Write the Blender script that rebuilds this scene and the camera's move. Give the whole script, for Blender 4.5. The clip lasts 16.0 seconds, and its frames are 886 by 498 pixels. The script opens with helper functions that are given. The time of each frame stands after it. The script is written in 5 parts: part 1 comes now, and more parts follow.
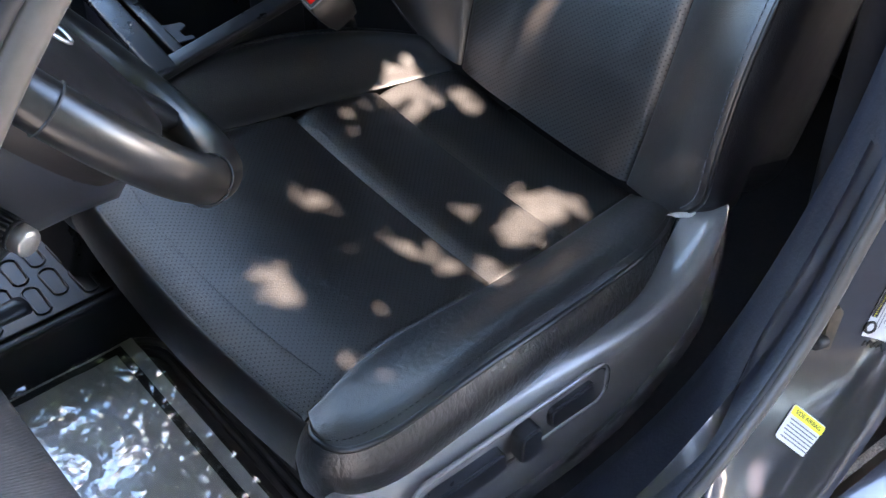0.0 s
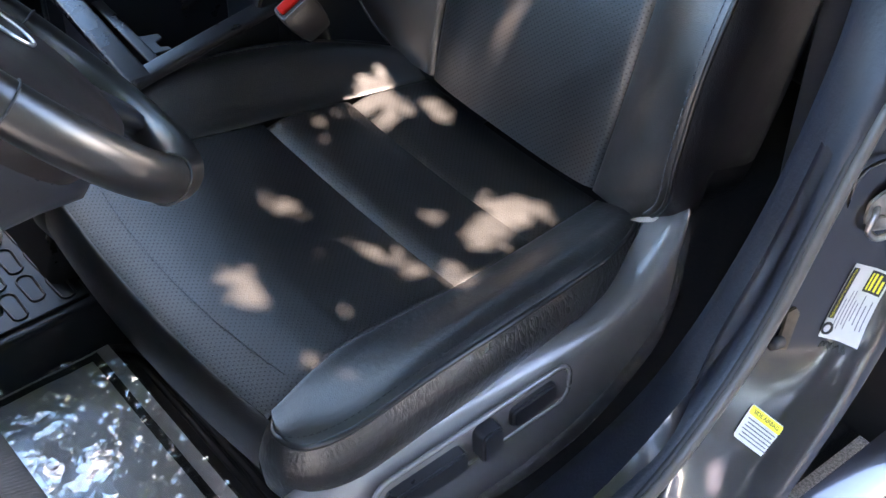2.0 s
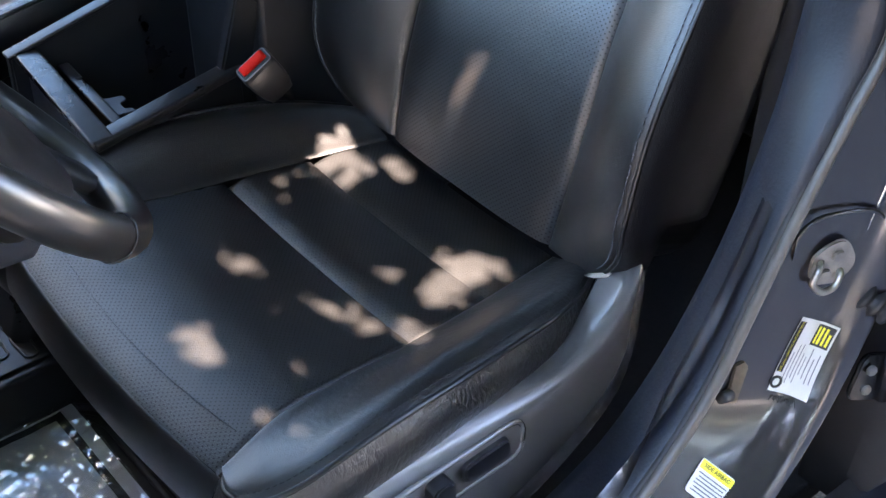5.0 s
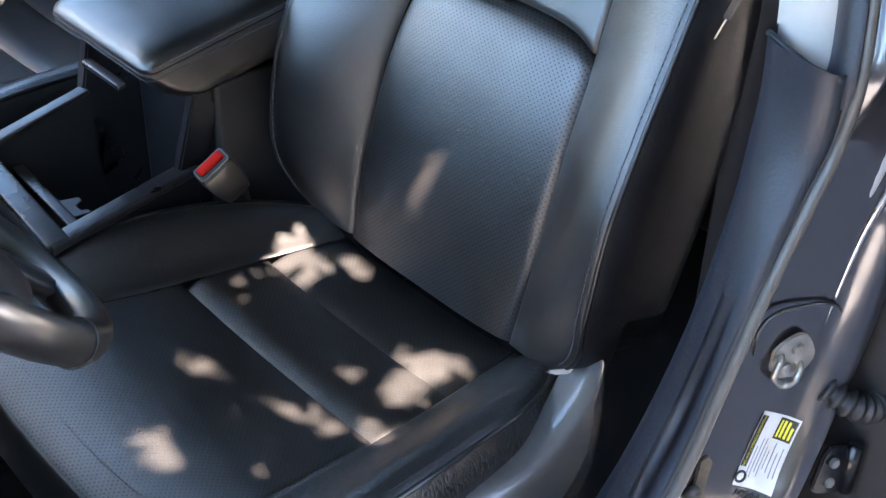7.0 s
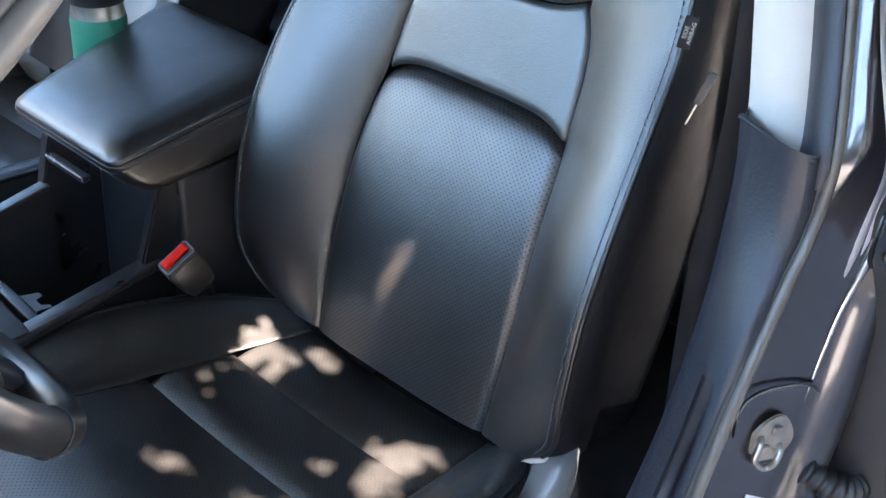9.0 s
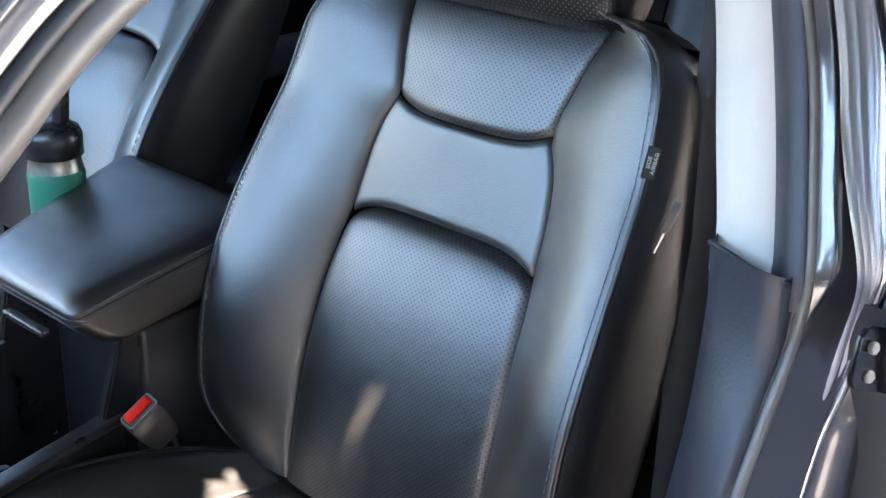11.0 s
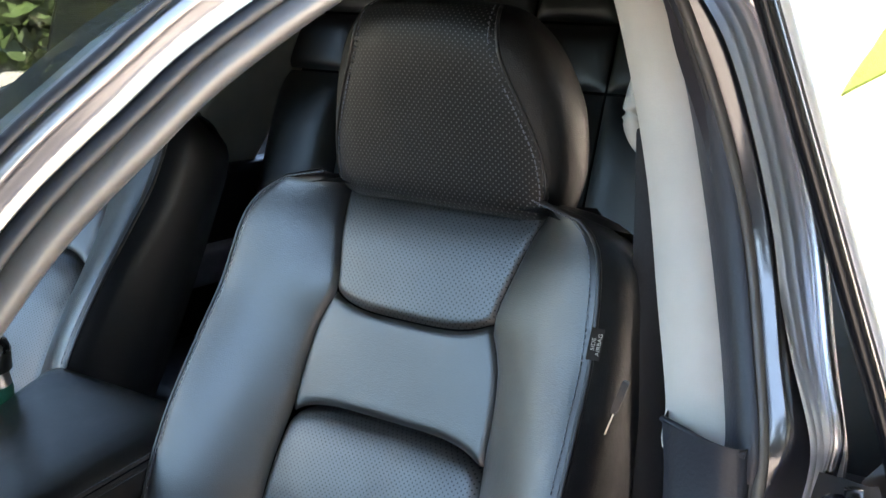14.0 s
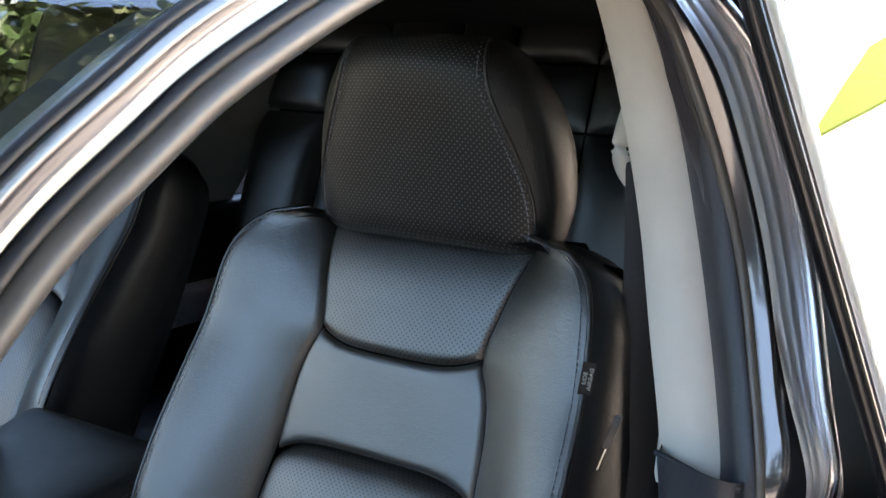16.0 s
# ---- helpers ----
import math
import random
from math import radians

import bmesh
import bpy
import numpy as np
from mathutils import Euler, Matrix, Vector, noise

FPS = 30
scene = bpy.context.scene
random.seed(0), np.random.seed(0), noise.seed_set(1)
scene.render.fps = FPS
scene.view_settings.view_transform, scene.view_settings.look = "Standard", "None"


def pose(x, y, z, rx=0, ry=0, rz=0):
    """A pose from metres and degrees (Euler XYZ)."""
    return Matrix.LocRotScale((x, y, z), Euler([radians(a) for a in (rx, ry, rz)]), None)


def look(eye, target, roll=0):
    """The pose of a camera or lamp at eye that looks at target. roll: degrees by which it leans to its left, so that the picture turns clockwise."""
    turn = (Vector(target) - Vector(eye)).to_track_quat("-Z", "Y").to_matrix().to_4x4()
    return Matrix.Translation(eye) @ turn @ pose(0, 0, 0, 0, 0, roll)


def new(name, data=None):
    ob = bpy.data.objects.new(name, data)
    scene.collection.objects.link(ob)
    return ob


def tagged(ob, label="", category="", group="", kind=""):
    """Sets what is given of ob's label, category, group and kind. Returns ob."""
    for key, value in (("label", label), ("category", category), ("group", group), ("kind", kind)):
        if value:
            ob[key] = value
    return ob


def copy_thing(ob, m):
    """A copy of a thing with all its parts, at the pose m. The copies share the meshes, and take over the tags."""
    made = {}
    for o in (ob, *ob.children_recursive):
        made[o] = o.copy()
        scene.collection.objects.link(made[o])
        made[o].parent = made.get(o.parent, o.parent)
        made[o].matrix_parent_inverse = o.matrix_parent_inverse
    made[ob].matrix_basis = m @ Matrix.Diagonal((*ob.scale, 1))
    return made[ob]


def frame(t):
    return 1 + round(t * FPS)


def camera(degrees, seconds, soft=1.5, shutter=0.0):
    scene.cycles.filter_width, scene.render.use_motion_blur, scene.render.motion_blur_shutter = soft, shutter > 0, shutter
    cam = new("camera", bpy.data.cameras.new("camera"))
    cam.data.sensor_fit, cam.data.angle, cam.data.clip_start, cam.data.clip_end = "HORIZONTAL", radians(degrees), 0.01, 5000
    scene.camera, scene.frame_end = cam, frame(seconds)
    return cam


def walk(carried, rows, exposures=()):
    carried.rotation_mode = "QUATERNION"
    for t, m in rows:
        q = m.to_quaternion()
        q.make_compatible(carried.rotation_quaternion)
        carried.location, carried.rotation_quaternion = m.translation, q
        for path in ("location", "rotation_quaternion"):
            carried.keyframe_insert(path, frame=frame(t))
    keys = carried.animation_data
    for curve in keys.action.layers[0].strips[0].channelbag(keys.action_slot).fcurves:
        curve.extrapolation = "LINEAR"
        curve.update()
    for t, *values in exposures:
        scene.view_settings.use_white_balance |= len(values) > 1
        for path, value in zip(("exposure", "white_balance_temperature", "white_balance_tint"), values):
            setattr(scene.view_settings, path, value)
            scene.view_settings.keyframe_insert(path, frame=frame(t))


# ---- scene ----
cam = camera(38.0, 16.0)
METRES, EYE, TILT, LEAN, TURN = 8.0, 1.5, 0.0, 0.0, 0.0
PATH = [
    (0, (-0.807, -0.84, 1.488), (0.139, 0.287, 0.134), 1.2),
    (0.5, (-0.809, -0.854, 1.486), (0.145, 0.279, 0.142), 1.3),
    (1, (-0.806, -0.865, 1.486), (0.151, 0.273, 0.148), 1.2),
    (1.5, (-0.804, -0.876, 1.485), (0.157, 0.267, 0.155), 1.2),
    (2, (-0.796, -0.887, 1.487), (0.162, 0.264, 0.161), 1.0),
    (2.5, (-0.806, -0.896, 1.479), (0.173, 0.26, 0.173), 1.5),
    (3, (-0.794, -0.905, 1.486), (0.175, 0.258, 0.179), 1.0),
    (5.5, (-0.772, -0.924, 1.494), (0.25, 0.28, 0.267), 0.9),
    (6, (-0.772, -0.923, 1.493), (0.28, 0.288, 0.298), 1.1),
    (6.5, (-0.776, -0.92, 1.492), (0.31, 0.294, 0.332), 1.5),
    (7, (-0.778, -0.913, 1.498), (0.337, 0.297, 0.36), 1.6),
    (7.5, (-0.79, -0.91, 1.49), (0.363, 0.3, 0.391), 2.0),
    (8, (-0.798, -0.905, 1.485), (0.384, 0.304, 0.416), 2.3),
    (10.5, (-0.812, -0.88, 1.46), (0.524, 0.352, 0.625), 1.9),
    (11, (-0.813, -0.877, 1.456), (0.551, 0.361, 0.678), 1.4),
    (11.5, (-0.818, -0.872, 1.456), (0.576, 0.363, 0.728), 1.1),
    (12, (-0.822, -0.869, 1.453), (0.601, 0.363, 0.778), 0.9),
    (12.5, (-0.826, -0.865, 1.451), (0.626, 0.361, 0.826), 0.6),
    (13, (-0.83, -0.862, 1.451), (0.649, 0.355, 0.877), 0.3),
    (13.5, (-0.833, -0.859, 1.445), (0.673, 0.351, 0.928), 0.1),
    (14, (-0.835, -0.857, 1.441), (0.69, 0.347, 0.968), -0.2),
    (14.5, (-0.845, -0.852, 1.438), (0.7, 0.34, 0.996), -0.2),
    (15, (-0.838, -0.846, 1.433), (0.712, 0.344, 1.007), -0.3),
    (15.5, (-0.845, -0.841, 1.433), (0.717, 0.338, 1.018), -0.0),
    (16, (-0.841, -0.837, 1.427), (0.726, 0.339, 1.024), 0.1),
]
walk(cam, [(t, look(eye, target, roll)) for t, eye, target, roll in PATH], exposures=[(0, 5.55, 7150, 15), (5, 5.55, 7100, 15), (8, 5.7, 7000, 13), (11, 5.7, 7200, 11), (12.5, 5.5, 7500, 11), (14, 5.0, 7700, 11), (14.6, 4.75, 7700, 12), (16, 4.65, 7750, 12)])

# ---------- world, sun, exposure ----------
SUN_DIR = Vector((-0.18, -0.58, 0.79)).normalized()
world = bpy.data.worlds.new("sky")
scene.world = world
world.use_nodes = True
wn = world.node_tree.nodes
sky = wn.new("ShaderNodeTexSky")
sky.sky_type = 'NISHITA'
sky.sun_disc = False
sky.sun_elevation = math.asin(SUN_DIR.z)
sky.sun_rotation = math.atan2(SUN_DIR.x, SUN_DIR.y)
wn["Background"].inputs["Strength"].default_value = 0.070
sky.ozone_density = 3.0
sky.dust_density = 0.8
world.node_tree.links.new(sky.outputs[0], wn["Background"].inputs["Color"])
sun_data = bpy.data.lights.new("sun", 'SUN')
sun_data.energy = 5.0
sun_data.angle = radians(0.32)
sun_data.color = (1.0, 0.90, 0.84)
sun = new("sun", sun_data)
sun.matrix_world = look(SUN_DIR * 30, (0, 0, 0))

# ---------- material helpers ----------


class Mat:
    """A principled material with a few shorthand nodes."""

    def __init__(self, name, color=(0.5, 0.5, 0.5), rough=0.5, metal=0.0, spec=0.5, coat=0.0, coat_rough=0.05):
        self.m = bpy.data.materials.new(name)
        self.m.use_nodes = True
        self.t = self.m.node_tree
        self.b = self.t.nodes["Principled BSDF"]
        self.set("Base Color", (*color, 1))
        self.set("Roughness", rough)
        self.set("Metallic", metal)
        self.set("Specular IOR Level", spec)
        self.set("Coat Weight", coat)
        self.set("Coat Roughness", coat_rough)
        self.last_normal = None

    def set(self, k, v):
        self.b.inputs[k].default_value = v

    def node(self, kind):
        return self.t.nodes.new(kind)

    def link(self, a, b):
        self.t.links.new(a, b)

    def coords(self, what="Object", scale=(1, 1, 1)):
        c = self.node("ShaderNodeTexCoord")
        mp = self.node("ShaderNodeMapping")
        mp.inputs["Scale"].default_value = scale
        self.link(c.outputs[what], mp.inputs["Vector"])
        return mp.outputs[0]

    def noise(self, scale, detail=4.0, rough=0.55, what="Object", stretch=(1, 1, 1)):
        n = self.node("ShaderNodeTexNoise")
        n.inputs["Scale"].default_value = scale
        n.inputs["Detail"].default_value = detail
        n.inputs["Roughness"].default_value = rough
        self.link(self.coords(what, stretch), n.inputs["Vector"])
        return n.outputs["Fac"]

    def voronoi(self, scale, feature='DISTANCE_TO_EDGE', what="Object", stretch=(1, 1, 1), vector=None):
        n = self.node("ShaderNodeTexVoronoi")
        n.feature = feature
        n.inputs["Scale"].default_value = scale
        self.link(vector or self.coords(what, stretch), n.inputs["Vector"])
        return n.outputs["Distance"]

    def bent(self, amount, scale, stretch=(1, 1, 1), turn=(0, 0, 0)):
        """Object coordinates, turned, stretched and pushed about by a noise."""
        place = self.coords("Object", stretch)
        place.node.inputs["Rotation"].default_value = tuple(radians(a) for a in turn)
        n = self.node("ShaderNodeTexNoise")
        n.inputs["Scale"].default_value = scale
        self.link(place, n.inputs["Vector"])
        push = self.node("ShaderNodeVectorMath")
        push.operation = 'MULTIPLY_ADD'
        push.inputs[1].default_value = (amount, amount, amount)
        self.link(n.outputs["Color"], push.inputs[0])
        self.link(place, push.inputs[2])
        return push.outputs[0]

    def ramp(self, fac, lo, hi, a=0.0, b=1.0):
        r = self.node("ShaderNodeMapRange")
        for k, v in (("From Min", lo), ("From Max", hi), ("To Min", a), ("To Max", b)):
            r.inputs[k].default_value = v
        self.link(fac, r.inputs["Value"])
        return r.outputs[0]

    def mix(self, fac, a, b):
        n = self.node("ShaderNodeMix")
        n.data_type = 'RGBA'
        for s, v in ((6, a), (7, b)):
            if isinstance(v, tuple):
                n.inputs[s].default_value = (*v, 1)
            else:
                self.link(v, n.inputs[s])
        self.link(fac, n.inputs[0])
        return n.outputs[2]

    def math(self, op, a, b=None):
        n = self.node("ShaderNodeMath")
        n.operation = op
        for i, v in enumerate((a, b)):
            if v is None:
                continue
            if isinstance(v, (int, float)):
                n.inputs[i].default_value = v
            else:
                self.link(v, n.inputs[i])
        return n.outputs[0]

    def color(self, out):
        self.link(out, self.b.inputs["Base Color"])
        return self

    def rough(self, out):
        self.link(out, self.b.inputs["Roughness"])
        return self

    def bump(self, out, strength=0.3, dist=0.001):
        n = self.node("ShaderNodeBump")
        n.inputs["Strength"].default_value = strength
        n.inputs["Distance"].default_value = dist
        self.link(out, n.inputs["Height"])
        if self.last_normal:
            self.link(self.last_normal, n.inputs["Normal"])
        self.last_normal = n.outputs[0]
        self.link(n.outputs[0], self.b.inputs["Normal"])
        return self

    def vary(self, color, amount=0.25, scale=6.0, stretch=(1, 1, 1)):
        f = self.ramp(self.noise(scale, 5, 0.6, stretch=stretch), 0.3, 0.7)
        lo = tuple(c * (1 - amount) for c in color)
        hi = tuple(min(1, c * (1 + amount)) for c in color)
        return self.color(self.mix(f, lo, hi))


def leather(name, color, rough=0.42, holes=False, wrinkle=0.0, pitch=0.0064, gloss=1.0, pit=(0.014, 0.013, 0.012)):
    k = Mat(name, color, rough, spec=0.95 * gloss, coat=0.56 * gloss, coat_rough=0.32)
    worn = k.ramp(k.noise(9, 5, 0.6), 0.35, 0.7)
    base = k.mix(worn, tuple(c * 0.8 for c in color), tuple(c * 1.25 for c in color))
    k.rough(k.ramp(k.noise(22, 4, 0.6), 0.3, 0.7, rough - 0.06, rough + 0.07))
    # pebble grain, pores and the soft unevenness of the padding
    k.bump(k.voronoi(460, 'DISTANCE_TO_EDGE'), 0.48, 0.0008)
    k.bump(k.noise(60, 3, 0.5), 0.12, 0.002)
    k.bump(k.noise(240, 3, 0.6), 0.12, 0.0012)
    k.bump(k.noise(14, 3, 0.55, stretch=(1, 1, 0.6)), 0.10, 0.006)
    if wrinkle:
        axis = k.node("ShaderNodeSeparateXYZ")
        k.link(k.coords(), axis.inputs[0])
        back = k.ramp(axis.outputs[0], -0.38, -0.08, 0.18, 1.0)
        bent = k.bent(0.010, 55, (1.0, 0.8, 0.42), (0, 24, 0))
        puffs = k.ramp(k.voronoi(105, 'DISTANCE_TO_EDGE', vector=bent), 0.0, 0.30)
        folds = k.ramp(k.voronoi(210, 'DISTANCE_TO_EDGE', vector=bent), 0.0, 0.16)
        both = k.math('ADD', puffs, k.math('MULTIPLY', folds, 0.35))
        k.bump(k.math('MULTIPLY', both, back), wrinkle, 0.0024)
        k.bump(k.noise(34, 5, 0.6, stretch=(0.5, 1, 2.2)), wrinkle * 0.4, 0.003)
    if holes:
        c = k.node("ShaderNodeUVMap")
        sep = k.node("ShaderNodeSeparateXYZ")
        k.link(c.outputs[0], sep.inputs[0])

        def lattice(du, dv):
            out = []
            for s, d in ((0, du), (1, dv)):
                q = k.math('FRACT', k.math('ADD', k.math('DIVIDE', sep.outputs[s], pitch), d + 40))
                q = k.math('SUBTRACT', q, 0.5)
                out.append(k.math('MULTIPLY', q, q))
            return k.math('SQRT', k.math('ADD', *out))
        near = k.math('MINIMUM', lattice(0, 0), lattice(0.5, 0.5))
        hole = k.ramp(near, 0.10, 0.145, 1.0, 0.0)
        base = k.mix(hole, base, pit)
        k.bump(k.ramp(near, 0.08, 0.16), 0.22, 0.0006)
        k.link(k.math('MULTIPLY', k.math('SUBTRACT', 1.0, k.math('MULTIPLY', hole, 0.75)), 0.95 * gloss), k.b.inputs["Specular IOR Level"])
        k.link(k.math('MULTIPLY', k.math('SUBTRACT', 1.0, k.math('MULTIPLY', hole, 0.75)), 0.56 * gloss), k.b.inputs["Coat Weight"])
    k.color(base)
    return k.m


def plastic(name, color, rough=0.45, grain=420, strength=0.18, amount=0.15):
    k = Mat(name, color, rough)
    k.vary(color, amount, 5)
    k.rough(k.ramp(k.noise(14, 4, 0.6), 0.3, 0.7, rough - 0.06, rough + 0.08))
    k.bump(k.noise(grain, 2, 0.5), strength, 0.0008)
    return k.m


def paint(name, color):
    k = Mat(name, color, 0.35, metal=0.2, coat=1.0, coat_rough=0.03)
    k.vary(color, 0.12, 900)
    k.b.inputs["Coat Roughness"].default_value = 0.11
    k.b.inputs["Coat IOR"].default_value = 1.8
    k.bump(k.noise(9, 2, 0.5), 0.005, 0.004)
    return k.m


def plain(name, color, rough=0.5, metal=0.0, amount=0.15, scale=40, bump=0.1):
    k = Mat(name, color, rough, metal)
    k.vary(color, amount, scale)
    if bump:
        k.bump(k.noise(scale * 4, 3, 0.6), bump, 0.001)
    return k.m


LEATHER = leather("black_leather", (0.0094, 0.0082, 0.0076), 0.35)
PERF = leather("perforated_black_leather", (0.0094, 0.0082, 0.0076), 0.36, holes=True)
WORN = leather("creased_black_leather", (0.0088, 0.008, 0.0076), 0.34, wrinkle=0.85)
CREASED = leather("softly_creased_black_leather", (0.0088, 0.008, 0.0076), 0.35, wrinkle=0.16)
CUSHPERF = leather("worn_perforated_leather", (0.0085, 0.0078, 0.0074), 0.36, holes=True, gloss=0.68)
HEADPERF = leather("head_restraint_leather", (0.008, 0.0076, 0.0074), 0.40, holes=True, gloss=0.22, pit=(0.10, 0.10, 0.098))
HEADSIDE = leather("head_restraint_vinyl", (0.008, 0.0076, 0.0076), 0.44, gloss=0.26)
SIDE = leather("side_vinyl", (0.0065, 0.0064, 0.0078), 0.40, gloss=0.26)
PIPING = plain("dark_piping", (0.014, 0.0135, 0.0135), 0.3)
THREAD = plain("grey_thread", (0.11, 0.12, 0.14), 0.7)
PLASTIC = plastic("black_plastic", (0.022, 0.022, 0.024), 0.36)
SHIELD_COAT = Mat("satin_shield_plastic", (0.145, 0.137, 0.133), 0.26, spec=0.8, coat=0.6, coat_rough=0.16)
SHIELD_COAT.vary((0.145, 0.137, 0.133), 0.12, 5)
SHIELD_COAT.bump(SHIELD_COAT.noise(420, 2, 0.5), 0.06, 0.0008)
SHIELD = SHIELD_COAT.m
SATIN = plastic("satin_black_plastic", (0.016, 0.016, 0.018), 0.30, strength=0.06)
TRIM = plastic("charcoal_trim_plastic", (0.013, 0.016, 0.024), 0.44, grain=260, strength=0.5)
GREYTRIM = plastic("pale_grey_trim", (0.47, 0.45, 0.405), 0.6, grain=500)
PILLARCLOTH = plain("taupe_pillar_trim", (0.06, 0.053, 0.046), 0.7)
HEADLINER = plain("grey_headliner_cloth", (0.022, 0.0215, 0.021), 0.9, scale=300, bump=0.4)
PAINT = paint("dark_grey_metallic_paint", (0.014, 0.0135, 0.019))
# silver stands in for sky reflected along the dark paint's ridge
RIDGEGLINT = Mat("ridge_reflection_silver", (0.42, 0.42, 0.44), 0.24, metal=0.95).vary((0.42, 0.42, 0.44), 0.1, 8, (1, 1, 0.1)).m
# outdoor reflection on the dark upper pillar, put into the base colour
FACEGLINT = Mat("pillar_reflection_silver", (0.62, 0.62, 0.64), 0.36, metal=0.85).vary((0.62, 0.62, 0.64), 0.1, 8, (1, 1, 0.1)).m
GLOSSBLACK = Mat("gloss_black_trim", (0.006, 0.006, 0.007), 0.25).vary((0.006, 0.006, 0.007), 0.2, 10).m
TRAY = Mat("glossy_tray_plastic", (0.02, 0.022, 0.027), 0.34, spec=0.55).vary((0.02, 0.022, 0.027), 0.15, 12).m
RUBBER = plain("black_rubber", (0.018, 0.017, 0.017), 0.55)
SEAL = plain("taupe_door_seal", (0.085, 0.076, 0.066), 0.36)
CARPET = plain("black_carpet", (0.014, 0.013, 0.013), 0.95, amount=0.4, scale=220, bump=0.9)
STEEL = plain("zinc_steel", (0.42, 0.40, 0.36), 0.34, 1.0, 0.2, 60, 0.25)
CHROME = plain("bright_chrome", (0.88, 0.88, 0.89), 0.38, 1.0, 0.03, 20, 0)
RED = Mat("red_button_plastic", (0.62, 0.012, 0.006), 0.6, spec=0.12).vary((0.62, 0.012, 0.006), 0.08, 40).m
CAPRIM = plain("worn_rim_plastic", (0.16, 0.16, 0.17), 0.25)
WHITE = plain("white_label", (0.62, 0.62, 0.60), 0.4, amount=0.04)
YELLOW = plain("yellow_label_ink", (0.85, 0.75, 0.05), 0.4, amount=0.04)
INK = plain("black_ink", (0.015, 0.015, 0.015), 0.5)
GREYINK = plain("grey_ink", (0.12, 0.13, 0.15), 0.5)
WEB = plain("black_webbing", (0.02, 0.02, 0.022), 0.7, scale=300, bump=0.6)
GREEN = plain("green_powder_coat", (0.015, 0.16, 0.10), 0.5, amount=0.06, scale=300, bump=0.15)
LILAC = plain("lilac_grey_vinyl", (0.46, 0.43, 0.50), 0.5)


def weave_material():
    k = Mat("ribbed_dash_vinyl", (0.03, 0.03, 0.032), 0.5)
    k.vary((0.03, 0.03, 0.032), 0.3, 120)
    w = k.node("ShaderNodeTexWave")
    w.wave_type, w.bands_direction = 'BANDS', 'DIAGONAL'
    w.inputs["Scale"].default_value = 330
    w.inputs["Distortion"].default_value = 1.2
    k.link(k.coords(), w.inputs["Vector"])
    k.bump(w.outputs["Fac"], 0.35, 0.0008)
    return k.m


WEAVE = weave_material()


def film_material():
    """Crinkled clear film over a white paper mat."""
    k = Mat("film_over_white_paper", (0.84, 0.84, 0.86), 0.55, coat=1.0, coat_rough=0.08)
    k.vary((0.84, 0.84, 0.86), 0.06, 30)
    a = k.ramp(k.voronoi(26, 'DISTANCE_TO_EDGE', stretch=(1, 0.5, 1)), 0.0, 0.12)
    k.bump(a, 0.3, 0.003)
    k.bump(k.noise(34, 6, 0.75, stretch=(1, 0.4, 1)), 0.3, 0.006)
    return k.m


FILM = film_material()


def glass_material(name, tint, mirror=0.08, rough=0.015):
    """A thin pane: light passes straight, the surface mirrors by its Fresnel share."""
    k = Mat(name, tint, 0.0)
    clear = k.node("ShaderNodeBsdfTransparent")
    clear.inputs[0].default_value = (*tint, 1)
    gloss = k.node("ShaderNodeBsdfGlossy")
    gloss.inputs["Roughness"].default_value = rough
    lw = k.node("ShaderNodeLayerWeight")
    lw.inputs["Blend"].default_value = 0.5
    share = k.math('ADD', k.math('MULTIPLY', k.math('POWER', lw.outputs["Facing"], 4.0), 0.9 - mirror), mirror)
    bump = k.node("ShaderNodeBump")
    bump.inputs["Strength"].default_value = 0.04
    bump.inputs["Distance"].default_value = 0.004
    k.link(k.noise(4, 2, 0.5), bump.inputs["Height"])
    k.link(bump.outputs[0], gloss.inputs["Normal"])
    mix = k.node("ShaderNodeMixShader")
    k.link(share, mix.inputs[0])
    k.link(clear.outputs[0], mix.inputs[1])
    k.link(gloss.outputs[0], mix.inputs[2])
    k.link(mix.outputs[0], k.t.nodes["Material Output"].inputs["Surface"])
    return k.m


GLASS = glass_material("windscreen_glass", (0.82, 0.9, 0.88))
TINTED = glass_material("tinted_glass", (0.06, 0.065, 0.065))
PRIVACY = glass_material("lightly_tinted_glass", (0.25, 0.27, 0.27))

# ---------- geometry helpers ----------


def thing(name, at, label, category, group="", kind=""):
    e = new(name)
    e.empty_display_size = 0.05
    e.matrix_world = Matrix.Translation(at)
    return tagged(e, label, category, group, kind)


def root_of(ob):
    m = ob.matrix_basis.copy()
    while ob.parent:
        m = ob.parent.matrix_basis @ ob.matrix_parent_inverse @ m
        ob = ob.parent
    return m


def attach(ob, parent):
    ob.parent = parent
    ob.matrix_parent_inverse = root_of(parent).inverted()


def part(name, bm, material, parent=None, label="", smooth=True):
    me = bpy.data.meshes.new(name)
    bm.normal_update()
    bm.to_mesh(me)
    bm.free()
    me.materials.append(material)
    for p in me.polygons:
        p.use_smooth = smooth
    ob = new(name, me)
    if parent:
        attach(ob, parent)
    return tagged(ob, label)


